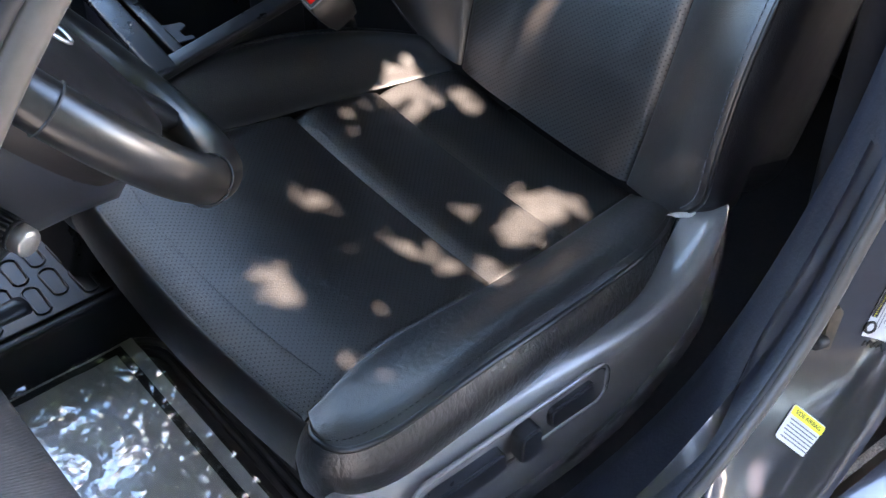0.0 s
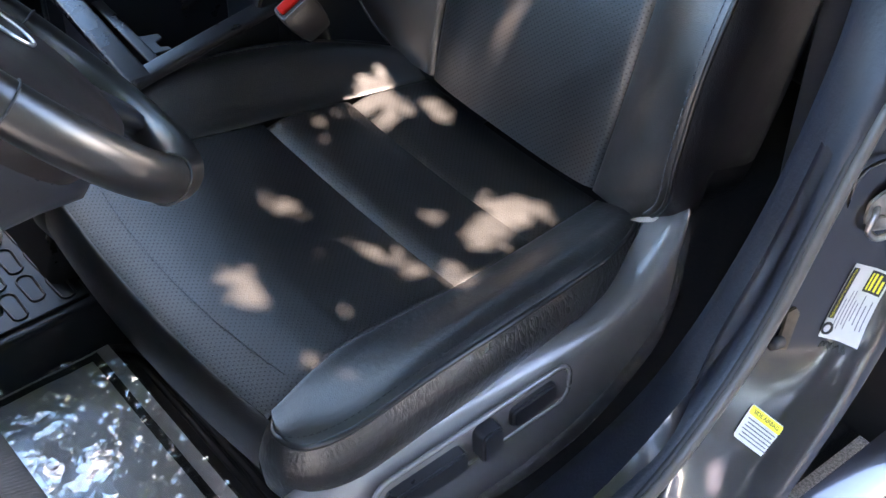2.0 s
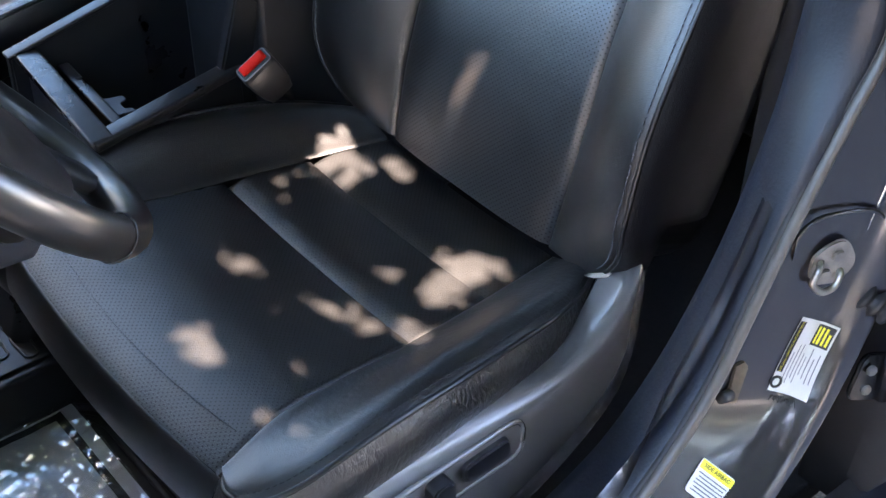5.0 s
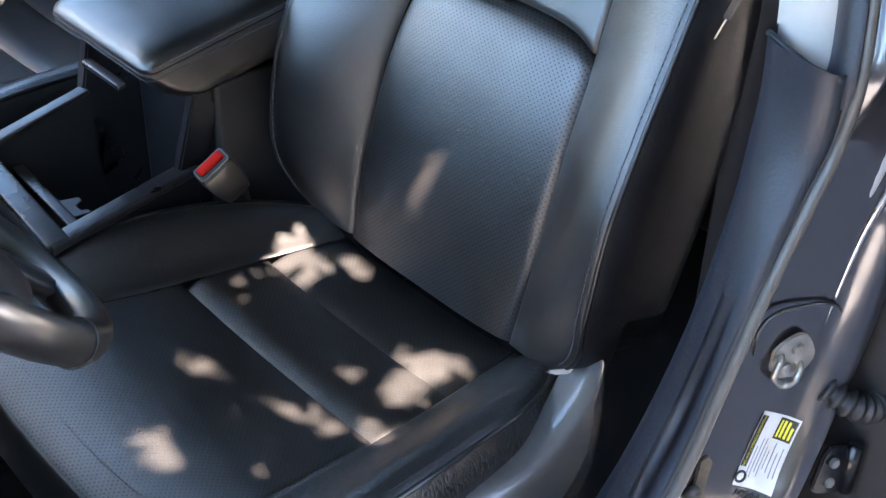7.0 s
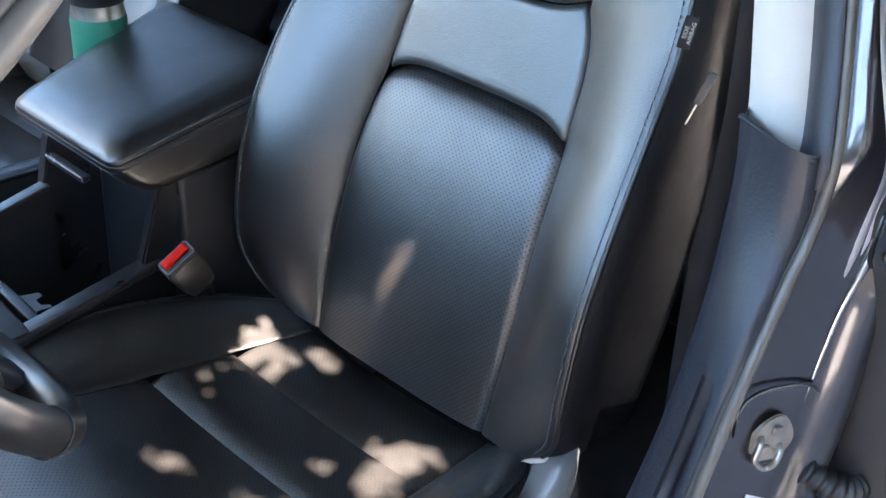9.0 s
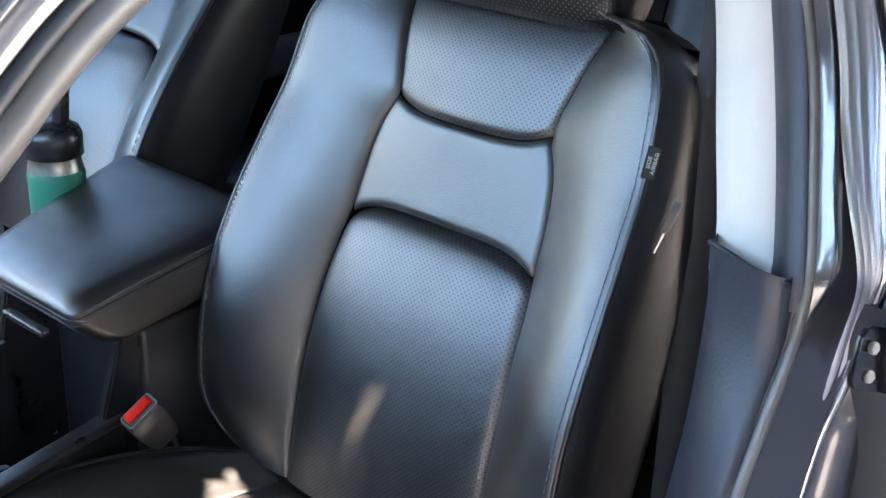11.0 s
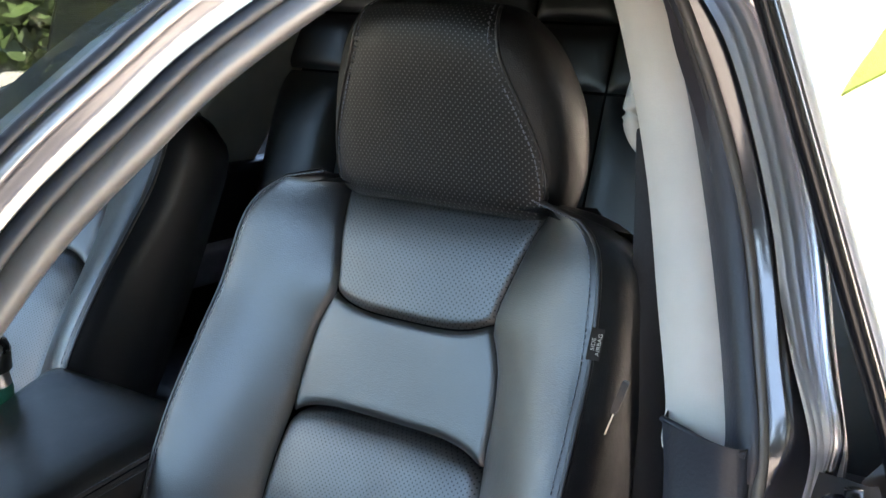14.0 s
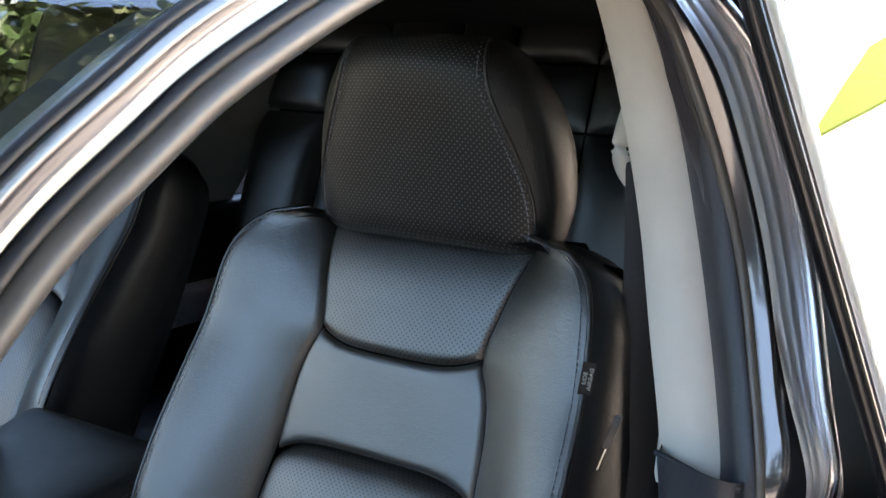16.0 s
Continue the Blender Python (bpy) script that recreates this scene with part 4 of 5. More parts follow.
for y0, y1 in ((-0.36, -0.05), (-0.045, 0.20), (0.205, 0.345), (0.35, 0.53), (0.535, 0.66), (0.665, 0.84), (0.845, 1.16)):
    bench_panel("upper_backrest", y0, y1, 1.285, 1.42, 0.02)
for y0, y1 in ((-0.36, 0.0), (0.005, 0.345), (0.35, 0.66), (0.665, 0.955), (0.96, 1.16)):
    bench_panel("middle_backrest", y0, y1, 1.165, 1.28, 0.02)
    bench_panel("lower_backrest", y0, y1, 0.60, 1.16, 0.04)
box("bench_back", (0.05, 1.62, 0.86), (1.165, 0.385, 1.0), CARPET, bench, "dark bench back", 0.01, (0, 18.8, 0))
box("bench_cushion", (0.50, 1.50, 0.20), (0.80, 0.385, 0.55), LEATHER, bench, "black leather bench cushion", 0.05)
box("far_door_armrest", (0.30, 0.07, 0.07), (0.895, 1.14, 0.778), LILAC, car, "pale lilac-grey door armrest", 0.012)

# ---------- centre console ----------
console = thing("center_console", (-0.1, 0.385, 0.325), "black plastic centre console with open storage bin", "console")
# left and right walls with their rims, floor and ends of the bin
XZ = axes((0, 0, 0), (1, 0, 0), (0, 0, 1))


def bar(name, a, c, wide, tall, mat, lab, bevel=0.004):
    """A rounded bar whose top centre line runs from a to c."""
    a, c = Vector(a), Vector(c)
    mid = (a + c) / 2 - Vector((0, 0, tall / 2))
    d = c - a
    return box(name, (d.length, wide, tall), mid, mat, console, lab, bevel, (0, -math.degrees(math.atan2(d.z, math.hypot(d.x, d.y))), math.degrees(math.atan2(d.y, d.x))))


bar("bin_rim", (-0.302, 0.264, 0.668), (-0.080, 0.305, 0.672), 0.026, 0.012, SATIN, "satin black side rim of the bin")
bar("bin_wall", (-0.300, 0.276, 0.660), (-0.078, 0.316, 0.664), 0.008, 0.22, PLASTIC, "black inner wall of the bin", 0.002)
bar("side_skirt", (-0.302, 0.262, 0.657), (-0.080, 0.300, 0.660), 0.010, 0.30, SATIN, "black outer side of the console", 0.003)
bar("bin_rim", (-0.290, 0.256, 0.669), (-0.278, 0.480, 0.682), 0.030, 0.012, SATIN, "satin black front rim of the bin")
bar("bin_end", (-0.286, 0.27, 0.660), (-0.276, 0.475, 0.668), 0.012, 0.22, PLASTIC, "black front wall of the bin", 0.002)
slab("bin_wall", [(-0.305, 0.38), (-0.300, 0.678), (-0.122, 0.716), (-0.110, 0.38)], 0.014, XZ @ Matrix.Translation((0, 0, -0.489)), PLASTIC, console, "black rising wall of the bin", 0.003)
bar("bin_rim", (-0.302, 0.482, 0.681), (-0.124, 0.482, 0.719), 0.020, 0.006, SATIN, "satin black rim of the bin", 0.0025)
box("bin_floor", (0.30, 0.19, 0.02), (-0.16, 0.39, 0.50), CARPET, console, "black lined bin floor", 0.004)
bar("bin_divider", (-0.248, 0.292, 0.652), (-0.240, 0.462, 0.656), 0.015, 0.060, SATIN, "removable bin divider", 0.003)
slab("divider_clip", [(0, -0.026), (0.012, -0.026), (0.026, -0.030), (0.026, -0.020), (0.018, -0.016), (0.018, -0.004), (0.030, 0.002), (0.030, 0.012), (0.012, 0.018), (0, 0.026)], 0.005, axes((-0.240, 0.352, 0.640), (1, 0, 0), (0, 1, 0)), PLASTIC, console, "hooked divider tab", 0.001)
box("console_body", (0.36, 0.19, 0.44), (0.13, 0.388, 0.555), PLASTIC, console, "black console side", 0.010)
slab("console_cheek", [(-0.106, 0.40), (-0.106, 0.672), (-0.070, 0.785), (-0.036, 0.785), (-0.060, 0.672), (-0.060, 0.40)], 0.016, XZ @ Matrix.Translation((0, 0, -0.313)), SATIN, console, "upright console cheek", 0.003)
slab("console_cheek", [(-0.160, 0.40), (-0.158, 0.60), (-0.124, 0.735), (-0.112, 0.79), (0.12, 0.79), (0.12, 0.40)], 0.020, XZ @ Matrix.Translation((0, 0, -0.500)), SATIN, console, "upright console cheek", 0.003)
am = pose(-0.012, 0.378, 0.846, 0, -9, 0)


def arm_ring(h, front, back, half, r):
    """A rounded outline at a height of the lid; the far side flares out to the rear."""
    ring = []
    for x, y in round_rect(back - front, 2 * half, r, 6):
        x += (front + back) / 2
        ring.append(am @ Vector((x, y + (0.085 * (x + 0.16) / 0.30 if y > 0 else 0.0), h)))
    return ring


ARM = [(-0.062, -0.070, 0.13, 0.085, 0.03), (-0.060, -0.088, 0.14, 0.100, 0.03), (-0.052, -0.104, 0.145, 0.1065, 0.028), (-0.038, -0.118, 0.147, 0.1085, 0.024), (-0.02, -0.131, 0.148, 0.1095, 0.02), (-0.004, -0.1405, 0.148, 0.1100, 0.016), (-0.001, -0.1405, 0.148, 0.1100, 0.014),
       (0.0008, -0.139, 0.147, 0.1085, 0.014), (0.0026, -0.141, 0.148, 0.1105, 0.014), (0.009, -0.139, 0.147, 0.1085, 0.016), (0.0165, -0.131, 0.143, 0.100, 0.022), (0.020, -0.118, 0.13, 0.088, 0.03), (0.022, -0.085, 0.10, 0.058, 0.03), (0.0228, -0.03, 0.05, 0.02, 0.01)]
arm = loft("armrest", [arm_ring(*a) for a in ARM], LEATHER, console, "padded black leather armrest lid", ring=True, caps=True)
for h, grow in ((-0.0075, 0.0), (0.0075, -0.0006)):
    stitches("armrest_stitching", [p for p in arm_ring(h, -0.1400 - grow, 0.148, 0.1104 + grow, 0.014)[6:22]], THREAD, arm, 0.0055, 0.0038, 0.0006)
tube("armrest_seam", arm_ring(0.0008, -0.1402, 0.148, 0.1097, 0.014)[6:22], 0.0013, INK, arm, "dark seam between the leather panels", n=6)
box("lid_catch", (0.012, 0.085, 0.008), am @ Vector((-0.148, -0.012, -0.030)), SATIN, arm, "black lid catch", 0.003, (0, -9, 0))
# lower tray ahead of the bin, with a rubber mat
box("front_tray", (0.30, 0.24, 0.16), (-0.517, 0.346, 0.335), TRAY, console, "satin black front tray", 0.008)
box("console_front", (0.12, 0.22, 0.30), (-0.36, 0.385, 0.46), SATIN, console, "sloping console face", 0.02, (0, 20, 0))
tray_mat = box("tray_mat", (0.225, 0.20, 0.006), (-0.520, 0.340, 0.417), TRAY, console, "ribbed rubber tray mat", 0.002)
for i in range(7):
    for j in range(3):
        x0, y0 = -0.612 + i * 0.0305, 0.257 + j * 0.060 + (i % 2) * 0.018
        loop = [(x0 + 0.010 * math.cos(k * math.pi / 6), y0 + (0.032 if k < 7 else 0.0) + 0.010 * math.sin(k * math.pi / 6), 0.421) for k in range(12)]
        tube("rib", [Vector(p) for p in loop + loop[:1]], 0.0016, SATIN, tray_mat, n=6)

# seat belt buckle
buckle = thing("seat_belt_buckle", (-0.06, 0.25, 0.60), "black seat belt buckle with a red release button", "buckle")
bk = axes((-0.0965, 0.2336, 0.7051), (0.037, -0.0061, 0.0249), (0, -0.0233, -0.0073)) @ pose(0, 0, 0, 180, 0, 0)
# the housing hangs down from its mouth: half width and half depth at each depth below it
HOUSE = [(0.0035, 0.0205, 0.0095), (0.0, 0.0225, 0.0118), (-0.004, 0.0235, 0.0125), (-0.03, 0.0228, 0.0122), (-0.055, 0.0205, 0.0115), (-0.072, 0.017, 0.010), (-0.078, 0.012, 0.007)]
loft("housing", [[bk @ Vector((x, y, h)) for x, y in round_rect(2 * a, 2 * c, 0.0035, 3)] for h, a, c in HOUSE[::-1]], PLASTIC, buckle, "black buckle housing", ring=True, caps=True).data.set_sharp_from_angle(angle=radians(40))
mouth = bk @ Matrix.Translation((0, 0, 0.0035))
rimline = [mouth @ Vector((x, y, 0.0002)) for x, y in round_rect(0.042, 0.0195, 0.003)]
tube("mouth_rim", rimline + rimline[:1], 0.0011, CAPRIM, buckle, "bright worn rim of the mouth", n=6, caps=False)
slab("tongue_slot", round_rect(0.034, 0.0035, 0.0012), 0.0008, mouth @ Matrix.Translation((0, -0.0072, 0)), INK, buckle, "dark tongue slot")
button = [(0.0, 0.0180, 0.0064), (0.003, 0.0180, 0.0064), (0.0052, 0.0168, 0.0054), (0.006, 0.0140, 0.0030)]
loft("release_button", [[mouth @ Vector((x, y + 0.0020, h - 0.001)) for x, y in round_rect(2 * a, 2 * c, 0.0019, 3)] for h, a, c in button], RED, buckle, "red release button", ring=True, caps=True)
tube("stalk", spline([bk @ Vector((0, 0, -0.07)), bk @ Vector((0, 0, -0.10)), (-0.02, 0.255, 0.52)], 5), 0.011, WEB, buckle, flat=0.5)


# ---------- road wheels ----------
TYRE = plain("black_tyre_rubber", (0.02, 0.02, 0.021), 0.85, scale=60, bump=0.4)
ALLOY = plain("silver_alloy", (0.45, 0.45, 0.47), 0.3, 0.9, 0.1, 30, 0.05)


def lathe(prof, at, n=40):
    """Rings about an axis along y: radius and y of each."""
    return [[(at[0] + r * math.cos(2 * math.pi * k / n), at[1] + y, at[2] + r * math.sin(2 * math.pi * k / n)) for k in range(n)] for r, y in prof]


for x, y, sg in ((-1.42, -0.42, -1), (-1.42, 1.19, 1), (1.42, -0.42, -1), (1.42, 1.19, 1)):
    at = (x, y, 0.315)
    wheel_part = loft("wheel", lathe([(0.19, -0.09), (0.20, -0.085), (0.20, 0.085), (0.19, 0.09)], at), ALLOY, car, "silver wheel barrel", ring=True)
    loft("tyre", lathe([(0.20, -0.10), (0.26, -0.108), (0.305, -0.095), (0.315, -0.06), (0.315, 0.06), (0.305, 0.095), (0.26, 0.108), (0.20, 0.10)], at), TYRE, wheel_part, "black rubber tyre", ring=True)
    for i in range(5):
        a = 2 * math.pi * i / 5
        d = Vector((math.cos(a), 0, math.sin(a)))
        tube("rim_spoke", [Vector(at) + Vector((0, sg * 0.07, 0)) + d * r for r in (0.0, 0.06, 0.13, 0.195)], lambda q: 0.032 - 0.012 * q, ALLOY, wheel_part, "silver spoke", n=8, flat=0.5, up=(0, 1, 0))

# ---------- steering wheel, column and dash ----------
wheel = thing("steering_wheel", (-0.50, -0.02, 0.92), "black leather steering wheel with a dark glossy hub", "steering wheel")
WT = radians(42)
we1, we2 = Vector((0, 1, 0)), Vector((-math.sin(WT), 0, math.cos(WT)))
wn_ = Vector((math.cos(WT), 0, math.sin(WT)))
WC = Vector((-0.527, 0.010, 0.936))


def W(a, r, d=0.0):
    return WC + we1 * (r * math.cos(a)) + we2 * (r * math.sin(a)) + wn_ * d


vs, fs = [], []
N, M = 96, 14
for i in range(N):
    a = 2 * math.pi * i / N
    for j in range(M):
        b = 2 * math.pi * j / M
        vs.append(W(a, 0.188 + 0.0175 * math.cos(b), 0.020 * math.sin(b)))
for i in range(N):
    for j in range(M):
        fs.append((i * M + j, ((i + 1) % N) * M + j, ((i + 1) % N) * M + (j + 1) % M, i * M + (j + 1) % M))
RIM_COAT = Mat("glossy_rim_leather", (0.011, 0.0098, 0.0086), 0.34, spec=0.7, coat=0.35, coat_rough=0.3)
RIM_COAT.vary((0.011, 0.0098, 0.0086), 0.3, 14)
RIM_COAT.bump(RIM_COAT.noise(60, 4, 0.6), 0.06, 0.0015)
RIM = RIM_COAT.m
rim = raw("rim", vs, fs, RIM, wheel, "worn glossy black leather rim")
for a in (-0.72, -2.6, 2.75):
    tube("rim_seam", [W(a, 0.188 + 0.0182 * math.cos(b), 0.0207 * math.sin(b)) for b in [2 * math.pi * k / 20 for k in range(21)]], 0.0012, INK, rim, n=6)
hub_rows = []
for i, (r, d) in enumerate(((0.132, -0.05), (0.148, -0.022), (0.150, -0.004), (0.142, 0.008), (0.12, 0.014), (0.06, 0.022), (0.001, 0.025))):
    hub_rows.append([W(2 * math.pi * k / 32, r * (1.0 - 0.18 * max(0.0, -math.sin(2 * math.pi * k / 32)) ** 2), d) for k in range(32)])
loft("hub", hub_rows, plastic("hub_vinyl", (0.020, 0.0165, 0.0155), 0.40, grain=300, strength=0.1), wheel, "dark brown-black hub cover", ring=True)
for a in (-0.25, math.pi + 0.25, -math.pi / 2):
    sec = []
    for r in (0.08, 0.12, 0.16, 0.182):
        w = 0.03 if a != -math.pi / 2 else 0.022
        sec.append([W(a + w / r, r, 0.0), W(a + w * 0.5 / r, r, 0.008), W(a - w * 0.5 / r, r, 0.008), W(a - w / r, r, 0.0), W(a - w * 0.5 / r, r, -0.012), W(a + w * 0.5 / r, r, -0.012)])
    loft("spoke", sec, SATIN, wheel, "glossy black spoke", ring=True)
tube("hub_badge", [W(0, -0.030, 0.0255) + we1 * (0.033 * math.cos(k)) + we2 * (0.010 + 0.024 * math.sin(k)) for k in [2 * math.pi * i / 20 for i in range(21)]], 0.0018, CHROME, wheel, "plain bright badge ring", n=6)

column = thing("steering_column", (-0.62, -0.01, 0.80), "grey plastic steering column shroud with control stalk", "steering column")
sec = []
for back, low, w, h in ((-0.034, 0.040, 0.070, 0.072), (-0.040, 0.040, 0.082, 0.086), (-0.058, 0.036, 0.088, 0.090), (-0.085, 0.018, 0.084, 0.082), (-0.12, 0.0, 0.080, 0.072), (-0.20, -0.02, 0.078, 0.070), (-0.30, -0.03, 0.078, 0.07)):
    c = WC + wn_ * back - we2 * low + Vector((0, 0, -0.012))
    sec.append([c + we1 * (w * math.copysign(abs(math.cos(a)) ** 0.6, math.cos(a))) + we2 * (h * math.copysign(abs(math.sin(a)) ** 0.7, math.sin(a))) for a in [2 * math.pi * i / 24 for i in range(24)]])
loft("shroud", sec, plastic("grey_shroud_plastic", (0.045, 0.049, 0.060), 0.28, strength=0.06), column, "satin grey shroud", ring=True, caps=True)
SD = Vector((0.35, -0.93, -0.10)).normalized()
S0 = Vector((-0.612, -0.072, 0.855))
stalk = tube("control_stalk", [S0 - SD * 0.06, S0, S0 + SD * 0.012], 0.0105, PLASTIC, column, "black control stalk", n=14)
tube("knurled_ring", [S0 + SD * 0.010, S0 + SD * 0.012, S0 + SD * 0.036, S0 + SD * 0.038], lambda s: 0.0125, SATIN, stalk, "knurled black ring", n=18)
u1 = SD.orthogonal().normalized()
u2 = SD.cross(u1)
for i in range(18):
    o = (u1 * math.cos(i * math.pi / 9) + u2 * math.sin(i * math.pi / 9)) * 0.0125
    tube("knurl", [S0 + SD * 0.014 + o, S0 + SD * 0.034 + o], 0.0012, PLASTIC, stalk, n=5)
CAPGREY = plain("silvery_cap", (0.5, 0.48, 0.45), 0.3, 0.7)
tube("end_cap", [S0 + SD * x for x in (0.037, 0.044, 0.048, 0.050, 0.0505)], lambda s: 0.0118 * (1 - 0.6 * s ** 6), CAPGREY, stalk, "dull silver end cap", n=16)
tube("tilt_lever", spline([(-0.66, 0.06, 0.66), (-0.60, 0.075, 0.615), (-0.556, 0.088, 0.600)], 5), lambda s: 0.010 + 0.003 * s, SATIN, column, "glossy black tilt lever", n=12, flat=0.6)

dash = thing("dashboard", (-0.85, 0.385, 0.7), "dark moulded dashboard behind the steering wheel", "dashboard")
rows = []
for y in (-0.30, -0.25, -0.1, 0.3, 0.8, 1.15):
    e = 0.10 if y in (-0.30, 1.15) else 0
    rows.append([(-1.06, y, 0.99), (-0.85, y, 1.01), (-0.70 - e, y, 0.985 - e * 0.5), (-0.675 - e, y, 0.95), (-0.72 - e, y, 0.86), (-0.79 - e, y, 0.76), (-0.86 - e, y, 0.68), (-0.93, y, 0.63), (-1.05, y, 0.60)])
loft("dash_shell", smooth_rows(rows, 4), TRIM, dash, "charcoal dash shell")
sec = []
for s in [i / 8 for i in range(9)]:
    a = Vector((-0.640, -0.065, 0.690)).lerp(Vector((-0.618, -0.205, 0.586)), s)
    sec.append([a + Vector((0.004, 0.012, -0.014)), a + Vector((0.002, 0.004, -0.002)), a, a + Vector((-0.03, -0.035, 0.0)), a + Vector((-0.07, -0.09, -0.008)), a + Vector((-0.12, -0.16, -0.03)), a + Vector((-0.2, -0.2, -0.09))])
loft("knee_panel", sec, WEAVE, dash, "ribbed dark knee panel")

# ---------- floor covering ----------
mat_ob = thing("rubber_floor_mat", (-0.5, 0.0, 0.326), "black rubber floor mat with raised edge in the driver's footwell", "floor mat")
box("mat_tray", (0.62, 0.50, 0.008), (-0.66, 0.0, 0.329), RUBBER, mat_ob, "", 0.003)
for k in range(3):
    w, h = 0.60 - 0.026 * k, 0.48 - 0.026 * k
    loop = [(-0.66 + x, y, 0.335) for x, y in round_rect(w, h, 0.05, 6)]
    tube("mat_ridge", [Vector(p) for p in loop + loop[:1]], 0.005, RUBBER, mat_ob, n=8, caps=False)
paper = thing("paper_floor_mat", (-0.6, 0.0, 0.335), "white paper floor mat with black printed border under clear film", "paper mat")


def sheet_fn(x0, x1, y0, y1, z, amp):
    def fn(s, t):
        x, y = x0 + (x1 - x0) * s, y0 + (y1 - y0) * t
        z2 = z + amp * noise.noise(Vector((x * 14, y * 14, 1))) + amp * 0.5 * noise.noise(Vector((x * 40, y * 40, 3)))
        return Vector((x, y, z2)), (x, y)
    return fn


panel("sheet", sheet_fn(-0.86, -0.405, -0.20, 0.243, 0.341, 0.0025), 40, 40, FILM, paper, "white sheet under crinkled film")
BORDER = Mat("printed_black_border", (0.012, 0.012, 0.014), 0.4, coat=1.0, coat_rough=0.06)
BORDER.vary((0.012, 0.012, 0.014), 0.3, 40)
BORDER.bump(BORDER.noise(40, 5, 0.7), 0.9, 0.006)
for a in ((-0.84, -0.422, 0.211, 0.222), (-0.433, -0.422, -0.18, 0.211), (-0.84, -0.433, -0.18, -0.169), (-0.84, -0.829, -0.169, 0.211)):
    panel("border", sheet_fn(a[0], a[1], a[2], a[3], 0.3416, 0.0025), 30, 30, BORDER.m, paper, "black printed border line")

# crumpled clear film lying on the sheet
rng_film = random.Random(11)
nf = 74
vs, fs = [], []
for j in range(nf + 1):
    for i in range(nf + 1):
        x = -0.86 + 0.455 * (i + rng_film.uniform(-0.35, 0.35) * (0 < i < nf)) / nf
        y = -0.20 + 0.443 * (j + rng_film.uniform(-0.35, 0.35) * (0 < j < nf)) / nf
        fold = 1 - abs(noise.noise(Vector((x * 16 + 3 * noise.noise(Vector((x * 9, y * 9, 4))), y * 13, 7)))) * 2.2
        z = 0.3475 + 0.0025 * noise.noise(Vector((x * 14, y * 14, 1))) + 0.0065 * max(0.0, fold) ** 3 + rng_film.uniform(0, 0.0011)
        vs.append((x, y, z))
for j in range(nf):
    for i in range(nf):
        k = j * (nf + 1) + i
        fs += [(k, k + 1, k + nf + 2), (k, k + nf + 2, k + nf + 1)] if (i + j) % 2 else [(k, k + 1, k + nf + 1), (k + 1, k + nf + 2, k + nf + 1)]
film = raw("clear_film", vs, fs, glass_material("clear_film", (0.96, 0.97, 0.98), 0.26, 0.16), paper, "crumpled clear plastic film", smooth=False)
film.visible_shadow = False

# ---------- fittings of the rear pillar ----------
from mathutils.bvhtree import BVHTree

FRAME_TREE = BVHTree.FromPolygons([v.co[:] for v in door_frame.data.vertices], [p.vertices[:] for p in door_frame.data.polygons])


def from_side(target):
    """The painted frame's place and normal on the way from the open side to a target."""
    eye = Vector((-0.80, -0.88, 1.48))
    hit, n, _, _ = FRAME_TREE.ray_cast(eye, (Vector(target) - eye).normalized())
    if hit is None:
        hit, n = Vector(target), Vector((-0.4, -0.9, 0.2)).normalized()
    return hit, (n if n.dot(eye - hit) > 0 else -n)


striker = thing("door_striker", (0.07, -0.455, 0.775), "zinc-plated steel door striker bolted to the pillar", "door striker")
sp, sn = from_side((0.078, -0.455, 0.757))
sm = axes(sp, Vector((0, 0, 1)).cross(sn), (0, 0, 1))
plate = [(p.x, p.y) for p in spline([(-0.021, 0.010, 0), (-0.020, -0.014, 0), (-0.004, -0.027, 0), (0.010, -0.025, 0), (0.025, -0.006, 0), (0.018, 0.016, 0), (0.006, 0.027, 0), (-0.010, 0.021, 0), (-0.021, 0.010, 0)], 3)][:-1]
slab("plate", plate, 0.004, sm, STEEL, striker, "", 0.0015)
tube("loop", [sm @ p for p in spline([(-0.010, 0.004, 0.001), (-0.015, 0.002, 0.009), (-0.020, -0.008, 0.012), (-0.020, -0.015, 0.013), (-0.010, -0.024, 0.013), (0.002, -0.022, 0.012), (0.009, -0.012, 0.008), (0.010, -0.008, 0.001)], 6)], 0.0034, STEEL, striker, "bent steel loop", n=10)
for x, y in ((0.004, 0.010), (-0.006, -0.010)):
    slab("bolt", [(0.0065 * math.cos(k * math.pi / 6), 0.0065 * math.sin(k * math.pi / 6)) for k in range(12)], 0.004, sm @ Matrix.Translation((x, y, 0.004)), STEEL, striker, "", 0.001)
tube("pressed_outline", [sm @ Vector((x + 0.006, y, -0.0016)) for x, y in round_rect(0.090, 0.108, 0.03, 6) + round_rect(0.090, 0.108, 0.03, 6)[:1]], 0.0022, PAINT, striker, "pressed outline in the pillar", n=8)

lp, ln_ = from_side((0.081, -0.4555, 0.6355))
lx = Vector((0.036, 0.0, 0.074))
lx -= ln_ * lx.dot(ln_)
lab_m = axes(lp + ln_ * 0.0045, lx, ln_.cross(lx))
label = thing("tire_label", (0.081, -0.459, 0.63), "white tyre label with black and yellow print on the pillar", "label")


def stuck(x, y, lift):
    """A place on the painted pillar under the label's local x and y, raised by lift."""
    x, y = x * 0.83, (y + 0.007) * 0.80
    p = lab_m @ Vector((x, y, 0.03))
    hit, n, _, _ = FRAME_TREE.ray_cast(p, -ln_)
    return (hit if hit else lab_m @ Vector((x, y, 0))) + ln_ * lift


